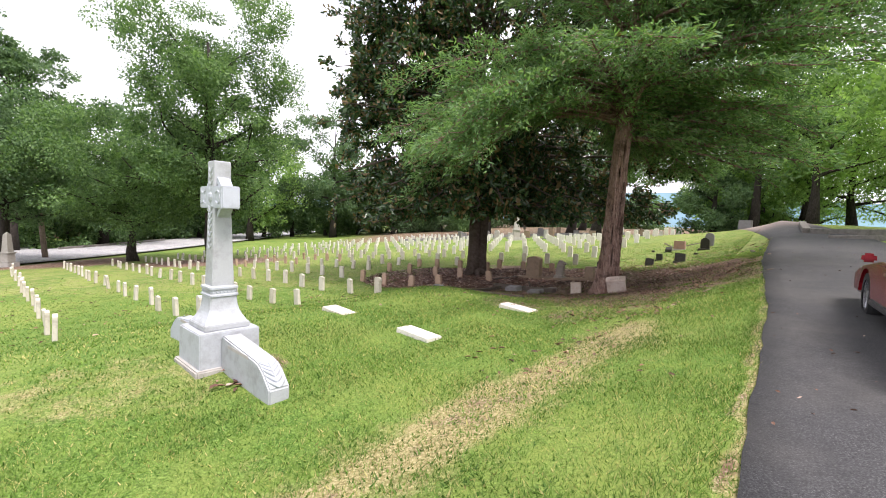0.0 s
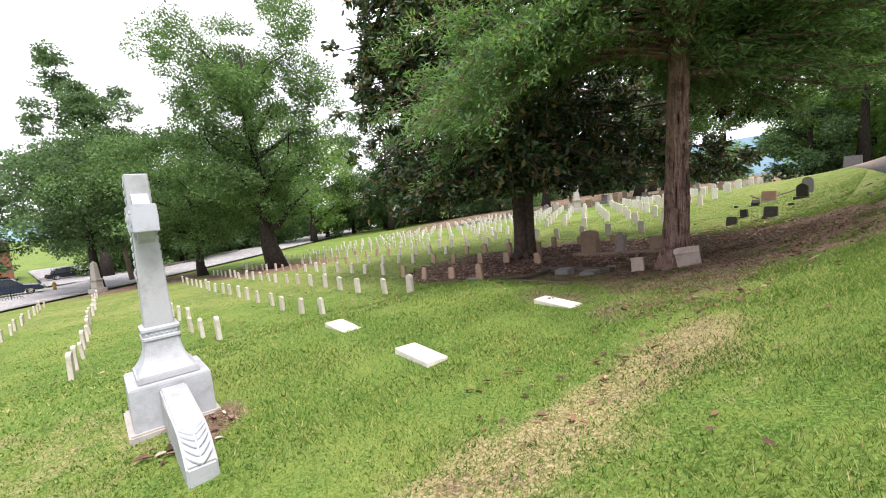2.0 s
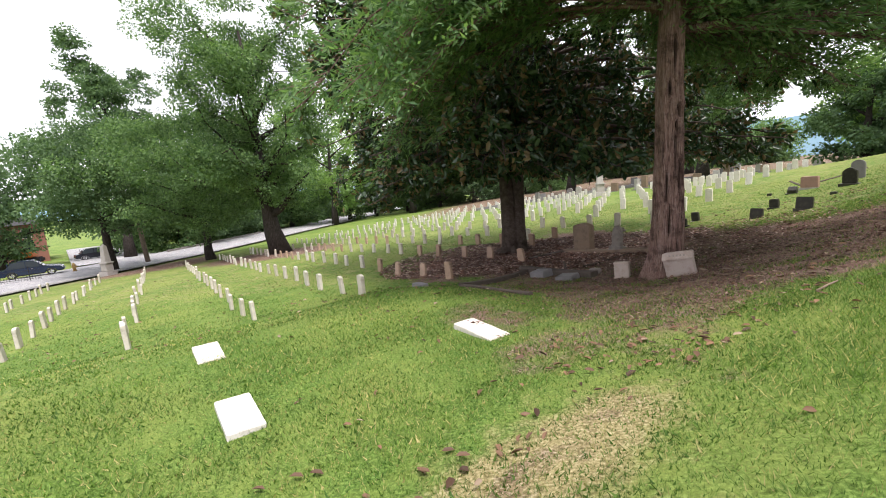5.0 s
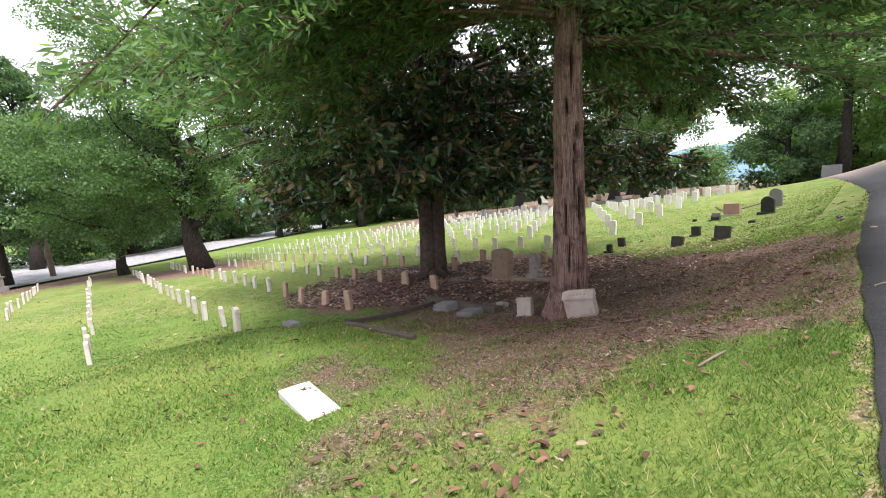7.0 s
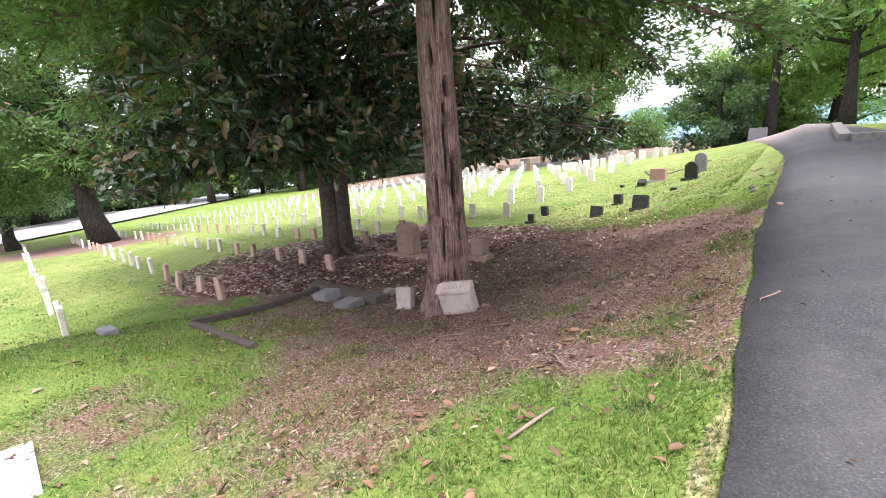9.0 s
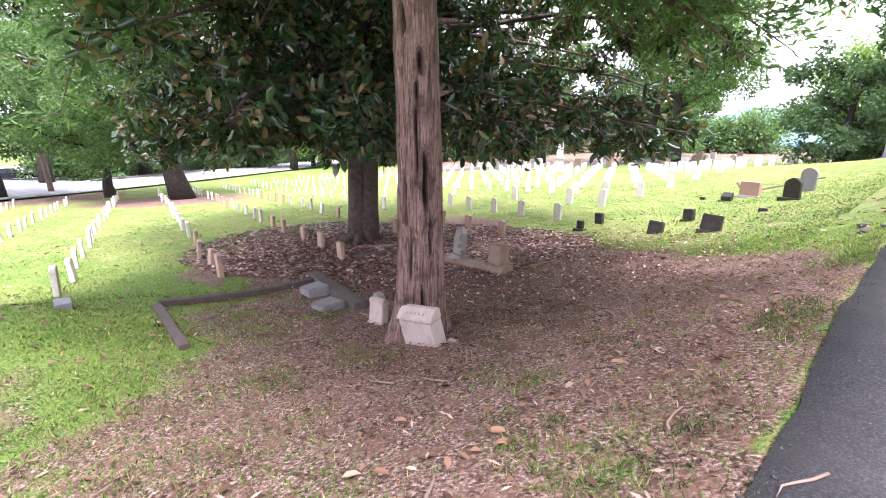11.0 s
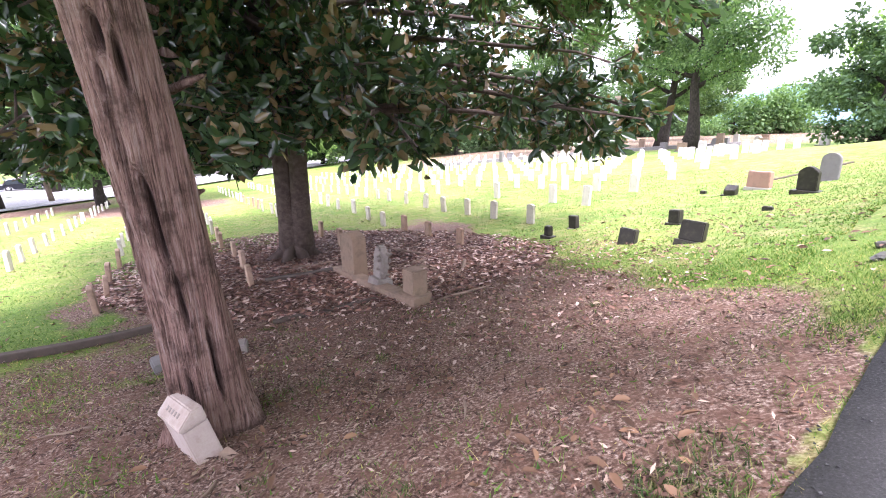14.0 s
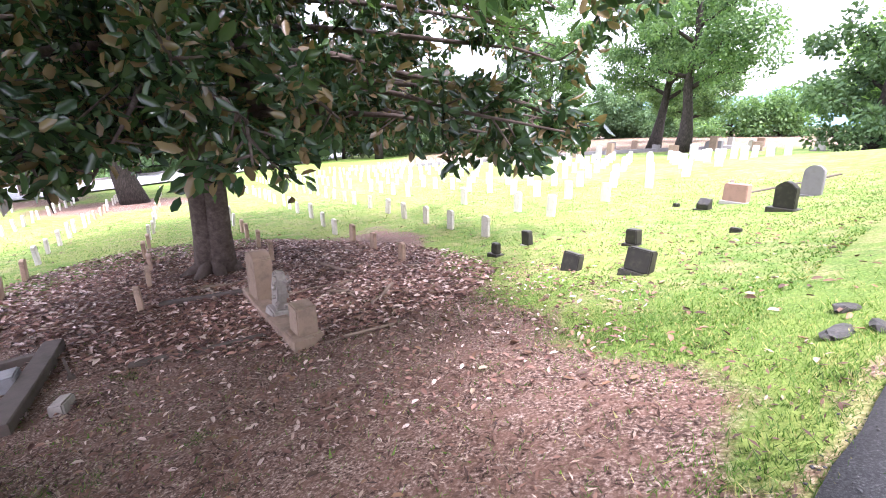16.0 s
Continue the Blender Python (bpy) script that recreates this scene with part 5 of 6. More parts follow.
def car(name, x, y, turn, length, width, tall, mat, label, dz=0.0):
    """A parked car: lower body with wheel arches, cabin with glass, lamps, bumpers, four wheels."""
    c = new(name)
    c.matrix_world = pose(x, y, gz(x, y) + dz, 0, 0, turn)
    L, hw = length / 2, width / 2
    belt, r = tall * 0.58, 0.34
    ax = L * 0.6
    prof = [(-L + 0.05, 0.3), (-L, 0.55), (-L + 0.06, belt * 0.96), (-L * 0.3, belt + 0.02), (L * 0.36, belt + 0.01), (L * 0.85, belt * 0.86), (L, 0.6), (L - 0.04, 0.3)]
    for cx in (ax, -ax):
        for k in range(9):
            a = math.pi * k / 8
            prof.append((cx + (r + 0.06) * math.cos(a), 0.3 + (r + 0.03) * math.sin(a)))
    part("body", prism_bm(prof, width, 0.045), mat, c)
    cab = [(-L * 0.8, belt), (-L * 0.55, tall - 0.04), (-L * 0.2, tall), (L * 0.1, tall - 0.03), (L * 0.42, belt)]
    part("cabin", prism_bm(cab, width * 0.84, 0.05), M_GLASS, c, "dark glazed cabin")
    roof = [(-L * 0.55, tall - 0.05), (-L * 0.2, tall + 0.012), (L * 0.1, tall - 0.02), (L * 0.12, tall - 0.06), (-L * 0.2, tall - 0.04)]
    part("roof", prism_bm(roof, width * 0.86, 0.01), mat, c)
    for s in (-1, 1):
        for px in (-L * 0.68, -L * 0.15, L * 0.26):
            part("pillar", box_bm(0.07, 0.03, tall - belt - 0.03, belt, 0.8, 0.006, px, s * width * 0.425), mat, c)
        part("sill", box_bm(ax * 2 - 0.9, 0.05, 0.1, 0.24, 1.0, 0.02, 0, s * (hw - 0.01)), M_BLACK, c)
        part("door_handle", box_bm(0.16, 0.03, 0.03, belt - 0.12, 1.0, 0.006, 0.05, s * (hw + 0.01)), M_CHROME, c)
        part("headlight", box_bm(0.2, 0.34, 0.13, 0.58, 0.9, 0.03, L - 0.12, s * (hw - 0.22)), M_CHROME, c)
        part("tail_light", box_bm(0.1, 0.28, 0.15, 0.6, 0.9, 0.02, -L + 0.07, s * (hw - 0.2)), M_RED, c)
        part("wing_mirror", box_bm(0.1, 0.16, 0.12, belt, 0.9, 0.03, L * 0.34, s * (hw + 0.07)), mat, c)
        for wx in (ax, -ax):
            wheel(c, wx, s * (hw - 0.13))
    for s in (-1, 1):
        part("bumper", box_bm(0.14, width * 0.94, 0.2, 0.34, 1.0, 0.04, s * (L - 0.02), 0), mat, c)
    return tagged(c, label, "car")


road_turn = math.degrees(math.atan2(ROAD_D[1], ROAD_D[0]))
s0, e0 = -2.9 - 1.45, -1.25 - 0.92
car("red_car", ROAD_O[0] + ROAD_D[0] * s0 + ROAD_N[0] * e0, ROAD_O[1] + ROAD_D[1] * s0 + ROAD_N[1] * e0, road_turn + 2, 4.5, 1.8, 1.42, M_RED, "dark red car parked on the cemetery lane")
car("blue_car", -45.6, 36.2, 50, 4.7, 1.85, 1.6, M_BLUE, "dark blue family car parked by the street", 0.05)
car("black_car", -56.0, 51.0, 60, 4.6, 1.8, 1.45, M_BLACK, "black car parked in the side street", 0.0)


def iron_fence(a, b, n):
    f = new("iron_fence")
    f.location = on_ground(*a)
    d = Vector((b[0] - a[0], b[1] - a[1], 0))
    turn = math.degrees(math.atan2(d.y, d.x))
    z1 = gz(*b) - gz(*a)
    for k in range(n + 1):
        p = d * (k / n)
        z = z1 * k / n
        bm = bmesh.new()
        big = k % 12 == 0
        q = 0.035 if big else 0.012
        bmesh.ops.create_cone(bm, cap_ends=True, segments=6, radius1=q, radius2=q, depth=1.3 if big else 1.1, matrix=pose(p.x, p.y, z + (0.6 if big else 0.58)))
        bmesh.ops.create_cone(bm, cap_ends=True, segments=6, radius1=q * 1.6, radius2=0.001, depth=0.1, matrix=pose(p.x, p.y, z + (1.29 if big else 1.18)))
        part("fence_post" if big else "picket", bm, M_IRON, f)
    for h in (0.2, 0.95):
        part("rail", joined_bar((0, 0, h), (d.x, d.y, h + z1), 0.018), M_IRON, f)
    return tagged(f, "black iron picket fence along the cemetery edge", "fence")


def joined_bar(a, b, r):
    bm = bmesh.new()
    v, f = tube([Vector(a), Vector(a).lerp(Vector(b), 0.5), Vector(b)], [r, r, r], 6)
    vs = [bm.verts.new(p) for p in v]
    for q in f:
        bm.faces.new([vs[i] for i in q])
    return bm


iron_fence((-46.0, 28.2), (-40.9, 33.6), 40)
pillar = new("stone_pillar")
pillar.location = on_ground(-44.6, 31.4)
rnd = random.Random(8)
for r in range(7):
    for c in range(4):
        off = 0.36 if r % 2 else 0.3
        part("stone", box_bm(rnd.uniform(0.55, 0.68), rnd.uniform(0.55, 0.68), 0.25, r * 0.26 - 0.1, rnd.uniform(0.93, 1.0), 0.04, 0.36 * (1 if c in (0, 3) else -1), 0.36 * (1 if c < 2 else -1)), M_ROCK, pillar)
part("cap", box_bm(1.6, 1.6, 0.16, 1.72, 1.0, 0.03), M_CONCRETE, pillar, "pale cap stone")
part("pyramid_top", box_bm(1.4, 1.4, 0.35, 1.88, 0.1, 0.0), M_CONCRETE, pillar)
tagged(pillar, "square fieldstone gate pillar with pale cap", "pillar")

hyd = new("fire_hydrant")
hyd.location = on_ground(-43.0, 38.1)
for nm, z, r1, r2, h in (("foot", 0.05, 0.2, 0.2, 0.1), ("barrel", 0.4, 0.15, 0.14, 0.6), ("bonnet", 0.78, 0.17, 0.06, 0.18)):
    bm = bmesh.new()
    bmesh.ops.create_cone(bm, cap_ends=True, segments=16, radius1=r1, radius2=r2, depth=h, matrix=pose(0, 0, z))
    part(nm, bm, M_HYDRANT, hyd)
for a in (0, 90, 180):
    bm = bmesh.new()
    bmesh.ops.create_cone(bm, cap_ends=True, segments=10, radius1=0.07, radius2=0.07, depth=0.16, matrix=pose(0, 0, 0.5, 0, 0, a) @ pose(0.18, 0, 0, 0, 90, 0))
    part("outlet", bm, M_HYDRANT, hyd)
tagged(hyd, "faded yellow fire hydrant at the kerb", "hydrant")

pole = new("utility_pole")
px, py = -37.8, 41.7
pole.location = on_ground(px, py)
v, f = tube([Vector((0, 0, -0.5)), Vector((-0.5, 0, 5)), Vector((-1.0, 0, 11))], [0.24, 0.2, 0.15], 14)
mesh_object("shaft", v, f, M_WOOD, pole, True)
part("crossarm", box_bm(2.4, 0.12, 0.14, 10.1, 1.0, 0.01, -0.95, 0), M_WOOD, pole)
for q in (-1.0, 0.0, 1.0):
    bm = bmesh.new()
    bmesh.ops.create_cone(bm, cap_ends=True, segments=8, radius1=0.06, radius2=0.04, depth=0.18, matrix=pose(-0.95 + q, 0, 10.33))
    part("insulator", bm, M_GREY, pole)
tagged(pole, "leaning weathered wooden utility pole beside the street", "utility pole")
for q, z0, z1 in ((-1.0, 7.0, 8.2), (0.0, 5.6, 6.6), (1.0, 4.9, 5.7)):
    pts = [Vector((px - 0.9 + q, py, gz(px, py) + z0 + 2)).lerp(Vector((-22 + q * 2, 100, gz(-22, 100) + z1 + 2)), k / 12) - Vector((0, 0, 1.2 * 4 * (k / 12) * (1 - k / 12))) for k in range(13)]
    v, f = tube(pts, [0.02] * 13, 5)
    tagged(mesh_object("overhead_wire", v, f, M_IRON), "thin black overhead wire along the street", "wire")


def house(x, y, turn, w, d, h, wall_mat, label):
    ho = new("house")
    ho.matrix_world = pose(x, y, gz(x, y), 0, 0, turn)
    part("wall", box_bm(w, d, h, -0.4, 1.0, 0.02), wall_mat, ho)
    part("roof", prism_bm([(-w / 2 - 0.5, h - 0.5), (w / 2 + 0.5, h - 0.5), (0, h + w * 0.26)], d + 0.9, 0.03), M_ROOF, ho)
    part("chimney", box_bm(0.8, 0.8, 2.4, h, 1.0, 0.02, w * 0.2, 0), M_BRICK, ho)
    for side in (-1, 1):
        for k in range(3):
            for lv in range(2):
                xx = -w / 2 + w * (k + 0.5) / 3
                win = part("window", box_bm(1.05, 0.08, 1.45, 0.6 + lv * 2.7, 1.0, 0.01, xx, side * (d / 2 + 0.01)), M_SIDING, ho)
                part("pane", box_bm(0.85, 0.04, 1.25, 0.7 + lv * 2.7, 1.0, 0.0, xx, side * (d / 2 + 0.05)), M_GLASS, win)
    part("door", box_bm(1.0, 0.1, 2.05, -0.1, 1.0, 0.01, w * 0.17, d / 2 + 0.03), M_WOOD, ho)
    return tagged(ho, label, "house")


house(-76, 52, 55, 12, 9, 5.8, M_BRICK, "brick house half hidden behind street trees")
house(-72, 34, 50, 10, 8, 5.4, M_SIDING, "pale sided house across the street")
house(-64, 82, 80, 12, 9, 5.6, M_BRICK, "brick house behind the trees")

dig = new("excavator")
dig.matrix_world = pose(-66, 49.5, gz(-66, 49.5), 0, 0, 40)
for s in (-1, 1):
    part("track", box_bm(3.2, 0.5, 0.75, 0, 1.0, 0.2, 0, s * 0.9), M_RUBBER, dig)
part("body", box_bm(2.6, 2.1, 1.1, 0.85, 0.95, 0.12, -0.4, 0), M_ORANGE, dig)
part("cab", box_bm(1.2, 1.0, 1.3, 1.9, 0.85, 0.08, 0.3, 0.4), M_GLASS, dig)
tagged(dig, "orange tracked digger parked across the street", "digger")

tagged(kerb_bar((-45.5, 52), (-47.0, 74), 0.3, 0.3, 0, "low brown kerb wall round a lawn", M_ROCK), kind="structure")

# the blue ridge beyond the valley, its haze mixed into the paint
verts, faces = [], []
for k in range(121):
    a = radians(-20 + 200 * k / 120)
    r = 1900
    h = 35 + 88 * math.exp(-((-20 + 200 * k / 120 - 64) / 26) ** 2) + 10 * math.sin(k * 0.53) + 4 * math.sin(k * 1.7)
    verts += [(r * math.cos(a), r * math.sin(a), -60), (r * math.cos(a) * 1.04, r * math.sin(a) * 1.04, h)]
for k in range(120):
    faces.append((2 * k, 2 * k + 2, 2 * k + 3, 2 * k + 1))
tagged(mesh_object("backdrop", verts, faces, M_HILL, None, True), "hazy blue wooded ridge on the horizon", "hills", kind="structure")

# ---- ground litter and grass ----
def scatter(n, cx, cy, rx, ry, rng, power=0.7):
    a, r = rng.random(n) * 2 * np.pi, rng.random(n) ** power
    return cx + rx * r * np.cos(a), cy + ry * r * np.sin(a)


def lay_leaves(name, x, y, size, mat, label, rng, lift=0.012, shape=LEAF_LONG, flat=0.25, vary=0.7):
    s = (x - ROAD_O[0]) * ROAD_D[0] + (y - ROAD_O[1]) * ROAD_D[1]
    keep = road_e(x, y) > (-3.2 if name == "road_grit" else lane_edge(s) + 0.06)
    x, y = x[keep], y[keep]
    n = len(x)
    p = np.stack([x, y, height(x, y) + lift + rng.random(n) * 0.025], 1)
    up = np.array([0, 0, 1.0])
    ang = rng.random(n) * 2 * np.pi
    w = np.stack([np.cos(ang), np.sin(ang), rng.normal(size=n) * flat], 1)
    w /= np.linalg.norm(w, axis=1, keepdims=True)
    side = np.cross(up + rng.normal(size=(n, 3)) * flat * 1.3, w)
    side /= np.linalg.norm(side, axis=1, keepdims=True)
    nv = np.cross(w, side)
    pts = np.array(shape[0])
    s = size * (1 - vary / 2 + vary * rng.random(n))
    v = p[:, None, :] + s[:, None, None] * (pts[None, :, 0:1] * w[:, None, :] + pts[None, :, 1:2] * side[:, None, :] + (0.2 + pts[None, :, 2:3] * 2.2) * nv[:, None, :] * 0.6)
    return tagged(quads_object(name, v, len(pts), mat, shape[1]), label, "leaf litter", kind="stuff")


rng = np.random.default_rng(41)
x, y = scatter(19000, 2.4, 20.7, 6.0, 4.0, rng, 0.68)
lay_leaves("magnolia_leaf_litter", x, y, 0.115, M_LITTER, "thick carpet of dry brown magnolia leaves", rng, flat=0.2)
x, y = scatter(3200, 6.0, 18.6, 4.8, 3.8, rng, 0.6)
lay_leaves("dry_leaves", x, y, 0.075, M_LITTER, "dry brown leaves scattered on bare earth", rng)
x, y = scatter(420, 4.5, 12.5, 5.5, 4.5, rng, 0.6)
lay_leaves("dry_leaves", x, y, 0.08, M_LAWN_LEAF, "dry brown leaves scattered on worn grass", rng, flat=0.18)
x, y = scatter(56000, 6.2, 15.0, 5.4, 5.6, rng, 0.6)
clump = np.sin(x * 3.1 + 1.4 * np.sin(y * 2.2)) * np.sin(y * 3.7 + 1.2 * np.sin(x * 2.7)) + 0.5 * np.sin(x * 8.3 + y * 2) * np.sin(y * 9.1 - x)
keep = (rng.random(len(x)) < 0.5 + 0.45 * clump) & (rng.random(len(x)) < 0.12 + cover(x, y)[0])
x, y = x[keep], y[keep]
lay_leaves("leaf_crumbs", x, y, 0.055, M_CRUMB, "small leaf crumbs and bark chips on bare earth", rng, 0.004, LEAF_SPRAY, 0.3, 1.3)
x, y = scatter(900, -6, 20, 16, 11, rng, 0.5)
lay_leaves("dry_leaves", x, y, 0.1, M_LAWN_LEAF, "pale fallen leaves scattered among the headstones", rng)
x, y = scatter(500, 10.5, 20, 4.5, 4.5, rng, 0.5)
lay_leaves("dry_leaves", x, y, 0.1, M_LAWN_LEAF, "fallen leaves scattered on the bright slope", rng)
s = rng.random(220) * 12 - 7
e = np.where(rng.random(220) < 0.6, 2.25 - 0.12 * (s + 6.5) + rng.normal(size=220) * 0.25, np.abs(2.2 + rng.normal(size=220) * 1.2) + 0.3)
lay_leaves("dry_leaves", ROAD_O[0] + ROAD_D[0] * s + ROAD_N[0] * e, ROAD_O[1] + ROAD_D[1] * s + ROAD_N[1] * e, 0.095, M_LAWN_LEAF, "dry leaves lying along the worn path", rng, flat=0.16)
s, e = rng.random(160) * 22 - 8, -0.1 - rng.random(160) * 2.6
lay_leaves("road_grit", ROAD_O[0] + ROAD_D[0] * s + ROAD_N[0] * e, ROAD_O[1] + ROAD_D[1] * s + ROAD_N[1] * e, 0.042, M_CRUMB, "bits of leaf and twig on the asphalt", rng, 0.03)

x, y = scatter(70, 3.7, 8.85, 1.3, 0.9, rng, 0.6)
lay_leaves("dry_leaves", x, y, 0.1, M_LAWN_LEAF, "curled brown leaves gathered at the end of the worn path", rng, flat=0.18)
x, y = scatter(26, -2.55, 5.75, 0.4, 0.45, rng, 0.6)
lay_leaves("dry_leaves", x, y, 0.12, M_LITTER, "dry brown leaves caught beside the monument", rng, flat=0.15)

rnd = random.Random(15)
for k in range(34):
    if k < 14:
        x, y, ln, r = rnd.uniform(2.5, 6.5), rnd.uniform(19.5, 22.2), rnd.uniform(0.6, 1.7), rnd.uniform(0.02, 0.05)
    else:
        x, y, ln, r = rnd.uniform(3.0, 8.0), rnd.uniform(10.0, 17.0), rnd.uniform(0.15, 0.5), rnd.uniform(0.006, 0.014)
    a = rnd.uniform(0, 6.28)
    if k < 4:
        x, y, a, ln, r = ((5.55, 20.0, -0.6, 1.2, 0.045), (6.95, 17.85, 0.65, 1.1, 0.03), (5.65, 19.9, -0.1, 0.9, 0.04), (4.6, 21.6, -0.5, 1.4, 0.05))[k]
    pts = []
    for j in range(5):
        xx, yy = x + math.cos(a) * ln * (j / 4 - 0.5) + rnd.gauss(0, 0.03) * ln, y + math.sin(a) * ln * (j / 4 - 0.5) + rnd.gauss(0, 0.03) * ln
        pts.append(Vector((xx, yy, gz(xx, yy) + r * 0.8 + 0.015)))
    v, f = tube(pts, [r, r * 0.95, r * 0.85, r * 0.7, r * 0.45], 7)
    tagged(mesh_object("fallen_branch" if k < 14 else "twig", v, f, M_DEADWOOD, None, True), "dead fallen branch among dry leaves" if k < 14 else "short dry twig on bare earth", "branch" if k < 14 else "twig")
x, y = 5.9, 9.52
v, f = tube([Vector((x - 0.16, y - 0.1, gz(x - 0.16, y - 0.1) + 0.03)), Vector((x, y, gz(x, y) + 0.04)), Vector((x + 0.16, y + 0.12, gz(x + 0.16, y + 0.12) + 0.03))], [0.011, 0.012, 0.008], 8)
tagged(mesh_object("stick", v, f, M_DEADWOOD, None, True), "pale broken stick lying in the grass", "stick")


def lump(name, x, y, w, d, tall, turn, mat, label, category, seed):
    """A low broken piece with a rough outline, half sunk in the ground."""
    rnd = random.Random(seed)
    bm = bmesh.new()
    bmesh.ops.create_icosphere(bm, subdivisions=2, radius=1)
    for v in bm.verts:
        v.co *= 1 + rnd.uniform(-0.22, 0.22)
        v.co.z = max(-0.6, min(0.75, v.co.z))
    me = bpy.data.meshes.new(name)
    bm.to_mesh(me)
    bm.free()
    me.materials.append(mat)
    ob = new(name, me)
    ob.matrix_world = pose(x, y, gz(x, y), 0, 0, turn) @ Matrix.Diagonal((w / 2, d / 2, tall, 1))
    return tagged(ob, label, category)


lump("asphalt_chunk", 11.62, 16.2, 0.42, 0.2, 0.06, 40, M_DARK, "broken dark slab of old asphalt in the grass", "rubble", 1)
lump("asphalt_chunk", 11.95, 16.75, 0.26, 0.17, 0.07, 10, M_DARK, "small dark lump of old asphalt in the grass", "rubble", 2)
lump("asphalt_chunk", 11.85, 16.15, 0.24, 0.15, 0.05, 80, M_DARK, "small dark lump of old asphalt in the grass", "rubble", 3)
lump("stone_chip", 10.35, 13.75, 0.14, 0.09, 0.03, 60, M_BEIGE, "flat pale stone chip on bare earth", "stone", 5)


# pieces of broken stone and a thin stake on the bare earth behind the cedar
wedge(4.1, 15.75, 0.34, 0.16, 0.2, -55, M_WEATHER, "broken slab of weathered stone on bare earth")
stake = new("grave_stake")
stake.matrix_world = pose(3.4, 16.35, gz(3.4, 16.35) - 0.05, 6, -9, -30)
part("upright", box_bm(0.075, 0.035, 0.36, 0.0, 0.85, 0.006), M_KERB, stake)
part("foot", box_bm(0.16, 0.1, 0.1, 0.0, 0.85, 0.01), M_KERB, stake)
tagged(stake, "thin weathered grave stake standing in the earth", "grave marker")


def edge_rubble(n, seed):
    """Crumbs of broken asphalt along the edge of the lane."""
    rng = np.random.default_rng(seed)
    s = -6 + 20 * rng.random(n)
    e = lane_edge(s) + rng.normal(size=n) * 0.05
    x, y = ROAD_O[0] + ROAD_D[0] * s + ROAD_N[0] * e, ROAD_O[1] + ROAD_D[1] * s + ROAD_N[1] * e
    r = 0.002 + 0.007 * rng.random(n) ** 2.5
    corner = np.array([(-1, -1, -0.4), (1, -1, -0.4), (1, 1, -0.4), (-1, 1, -0.4), (-0.7, -0.6, 0.5), (0.6, -0.7, 0.6), (0.7, 0.6, 0.45), (-0.6, 0.7, 0.55)])
    turn = rng.random(n) * 6.28
    c = corner[None] * (1 + 0.35 * rng.normal(size=(n, 8, 3)))
    v = np.stack([c[..., 0] * np.cos(turn)[:, None] - c[..., 1] * np.sin(turn)[:, None], c[..., 0] * np.sin(turn)[:, None] + c[..., 1] * np.cos(turn)[:, None], c[..., 2]], -1)
    v = v * r[:, None, None] + np.stack([x, y, height(x, y) + 0.018], 1)[:, None, :]
    ob = quads_object("edge_rubble", v, 8, M_ROAD, [(0, 3, 2, 1), (4, 5, 6, 7), (0, 1, 5, 4), (1, 2, 6, 5), (2, 3, 7, 6), (3, 0, 4, 7)])
    return tagged(ob, "crumbs of broken asphalt along the lane's edge", "rubble", kind="stuff")


edge_rubble(900, 61)
# thin dark lump added for a small dark mark on the lane
lump("tar_patch", 6.96, 8.9, 0.3, 0.1, 0.012, 35, M_DARK, "small flat dark patch on the worn asphalt", "stain", 9)


def tufts(places, seed):
    """Ragged tufts of longer, darker grass on the bare earth."""
    rng = np.random.default_rng(seed)
    vs = []
    for x, y, r, n in places:
        px, py = x + rng.normal(size=n) * r * 0.5, y + rng.normal(size=n) * r * 0.5
        h = 0.02 + 0.035 * rng.random(n)
        ang = rng.random(n) * 6.28
        b = np.stack([px, py, height(px, py) - 0.005], 1)
        o = np.stack([np.cos(ang), np.sin(ang), np.zeros(n)], 1) * 0.005
        tip = b + np.stack([rng.normal(size=n) * 0.8 * h, rng.normal(size=n) * 0.8 * h, h], 1)
        vs.append(np.stack([b - o, b + o, tip], 1))
    return tagged(quads_object("grass_tufts", np.concatenate(vs), 3, M_TUFT, [(0, 1, 2)]), "ragged dark tufts of grass on bare earth", "grass", kind="stuff")


rng = np.random.default_rng(63)
spots = [(8.95, 12.74, 0.3, 420), (8.75, 12.5, 0.25, 260), (9.2, 13.05, 0.22, 200), (8.6, 12.1, 0.2, 150), (7.6, 12.9, 0.1, 90)]
for _ in range(60):
    sx, ex = -1.5 + 9.5 * rng.random(), 0.35 + 6.5 * rng.random() ** 1.6
    spots.append((ROAD_O[0] + ROAD_D[0] * sx + ROAD_N[0] * ex, ROAD_O[1] + ROAD_D[1] * sx + ROAD_N[1] * ex, 0.08 + 0.2 * rng.random(), int(30 + 110 * rng.random())))
tufts(spots, 64)


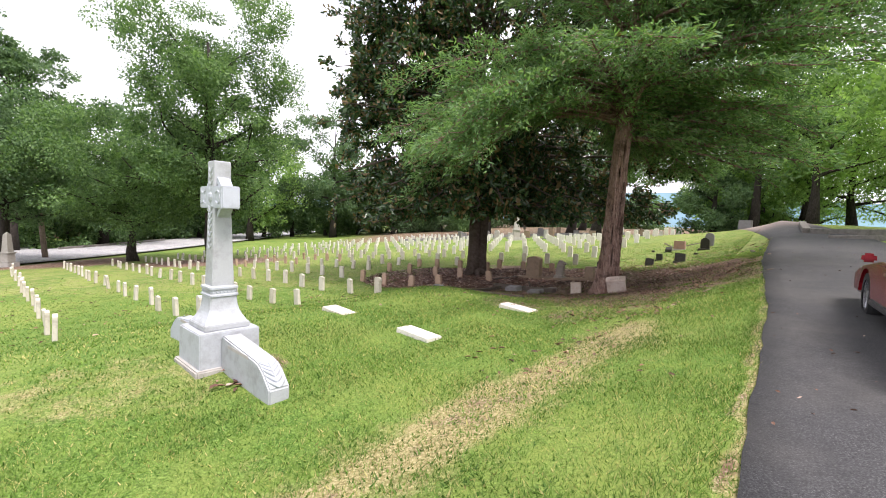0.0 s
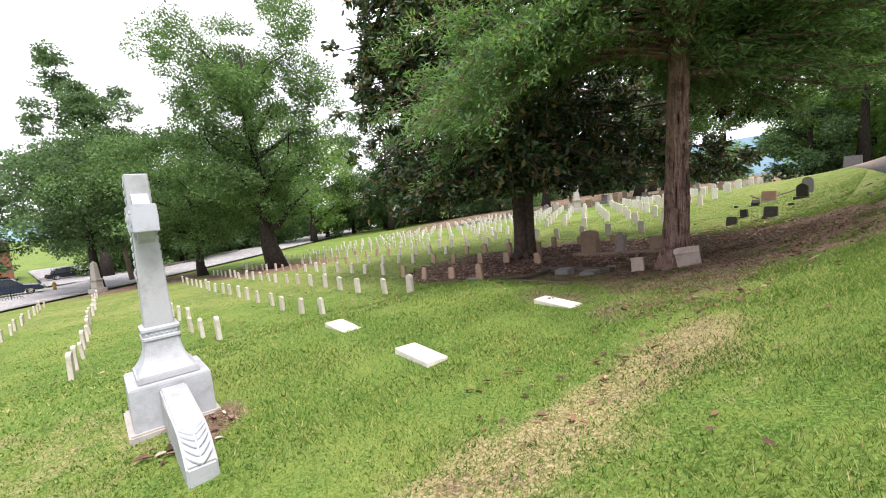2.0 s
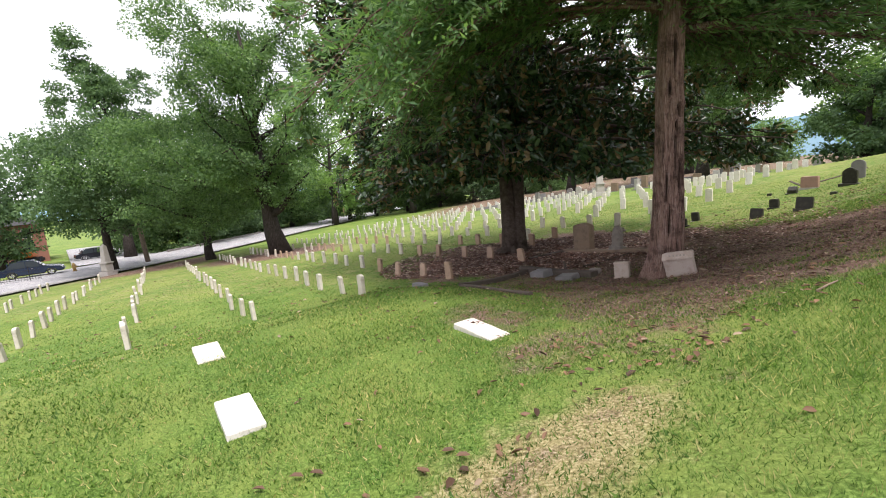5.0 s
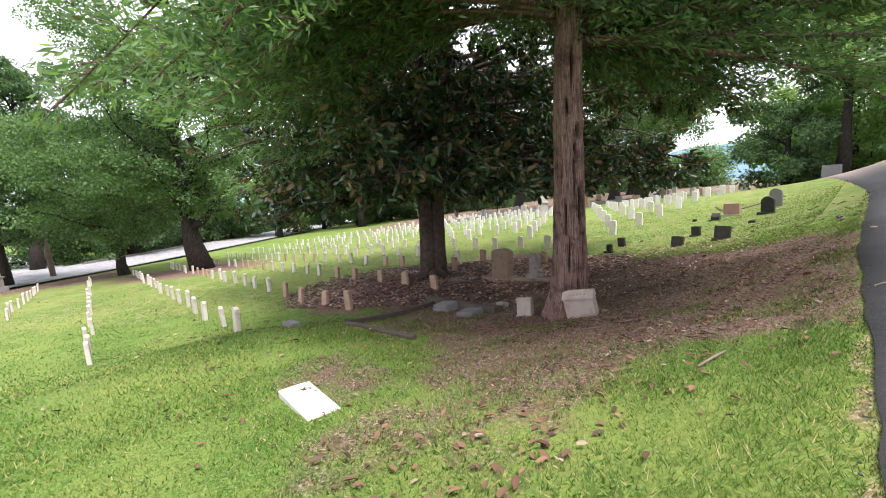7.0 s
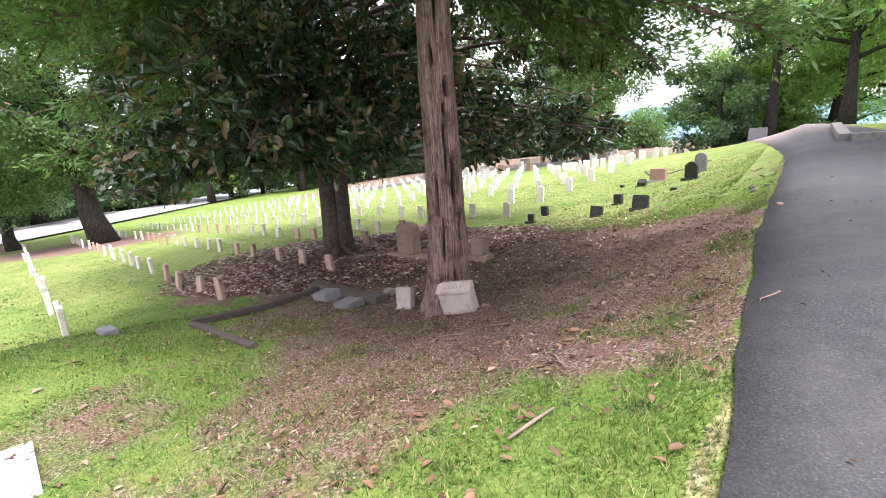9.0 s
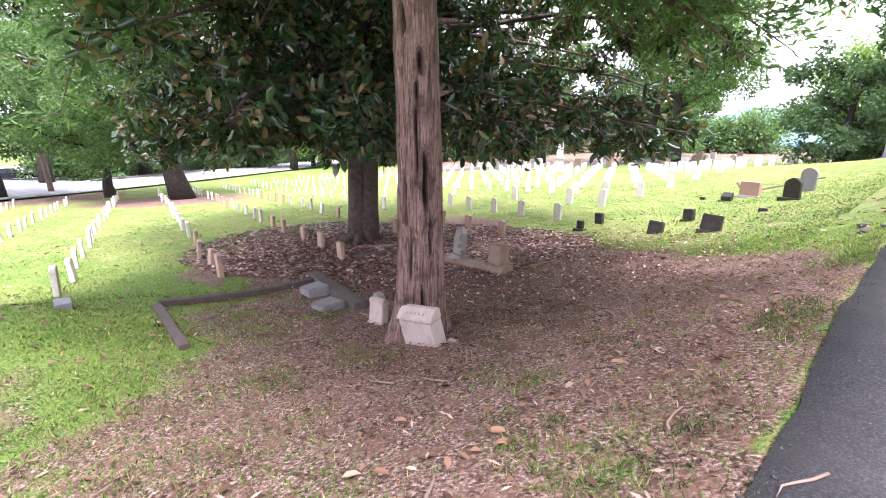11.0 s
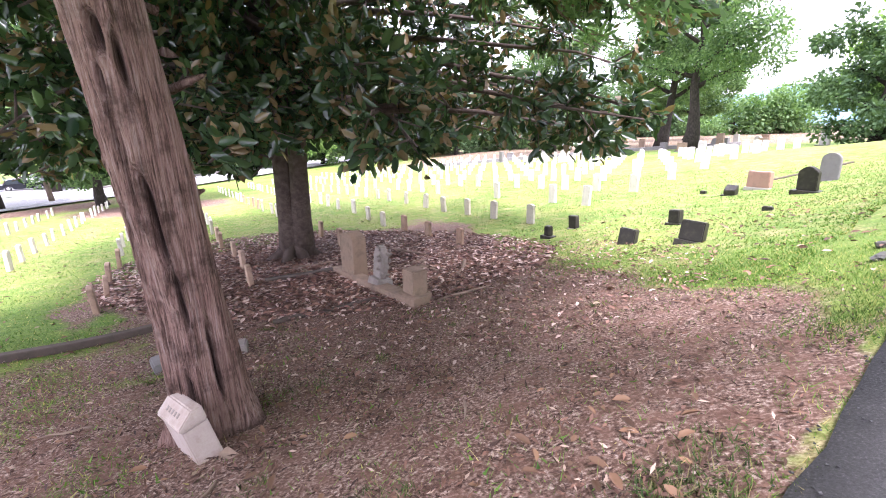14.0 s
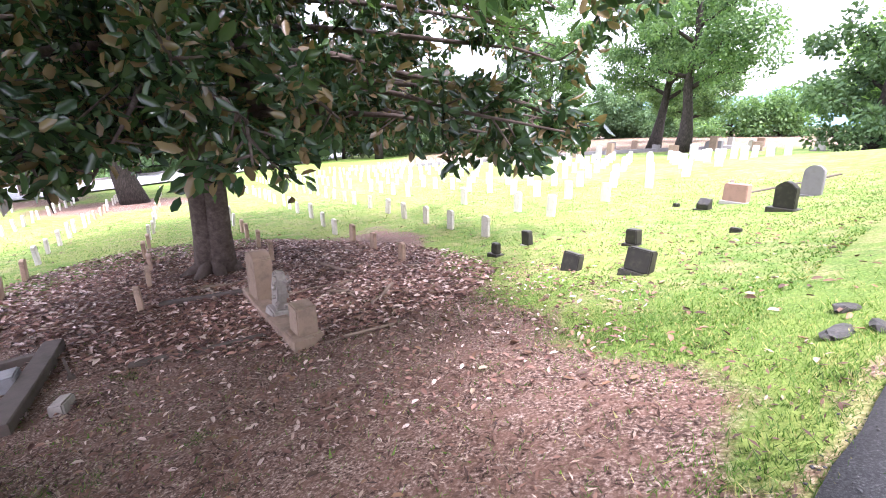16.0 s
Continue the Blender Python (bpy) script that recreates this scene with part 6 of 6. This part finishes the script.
def grass(n, seed, s_range, e_range, tall, width, label, fade):
    """Short blades, thinner where earth shows, fading out with the distance from the lane."""
    rng = np.random.default_rng(seed)
    s = s_range[0] + (s_range[1] - s_range[0]) * rng.random(n)
    e = e_range[0] + (e_range[1] - e_range[0]) * rng.random(n) ** 1.2
    lane = e
    e = e + lane_edge(s)
    x, y = ROAD_O[0] + ROAD_D[0] * s + ROAD_N[0] * e, ROAD_O[1] + ROAD_D[1] * s + ROAD_N[1] * e
    d, st = cover(x, y)
    patch = 0.5 + 0.5 * np.sin(x * 2.1 + 1.7 * np.sin(y * 1.3)) * np.sin(y * 2.6 + 1.1 * np.sin(x * 1.9))
    keep = rng.random(n) < (1 - 0.94 * np.clip(d * 1.35 - 0.4 * patch, 0, 1)) * (1 - 0.35 * st)
    keep &= rng.random(n) < (1 - smooth(fade, 1.0, (lane - e_range[0]) / (e_range[1] - e_range[0]))) * (1 - smooth(s_range[1] - 3, s_range[1], s))
    keep &= ~((np.abs((x + 3.17) * 0.735 - (y - 6.22) * 0.678) < 1.85) & (np.abs((x + 3.17) * 0.678 + (y - 6.22) * 0.735) < 0.14))
    x, y, st = x[keep], y[keep], st[keep]
    n = len(x)
    h = tall * (0.55 + 0.8 * rng.random(n)) * (1 - 0.35 * st)
    ang = rng.random(n) * 2 * np.pi
    lean = rng.normal(size=(n, 2)) * 0.7
    z = height(x, y) - 0.005
    b = np.stack([x, y, z], 1)
    o = np.stack([np.cos(ang), np.sin(ang), np.zeros(n)], 1) * width
    tip = b + np.stack([lean[:, 0] * h, lean[:, 1] * h, h], 1)
    v = np.stack([b - o, b + o, tip], 1)
    return tagged(quads_object("grass", v, 3, M_GRASS, [(0, 1, 2)]), label, "grass", kind="stuff")


grass(500000, 51, (-13, 11), (0.02, 10), 0.046, 0.0036, "short mown green grass with yellow blades", 0.45)
grass(290000, 52, (-16, 24), (1.0, 34), 0.04, 0.012, "short mown green grass further down the lawn", 0.4)
grass(16000, 53, (-9, 16), (-0.03, 0.2), 0.036, 0.004, "longer dry grass fringing the asphalt", 0.6)
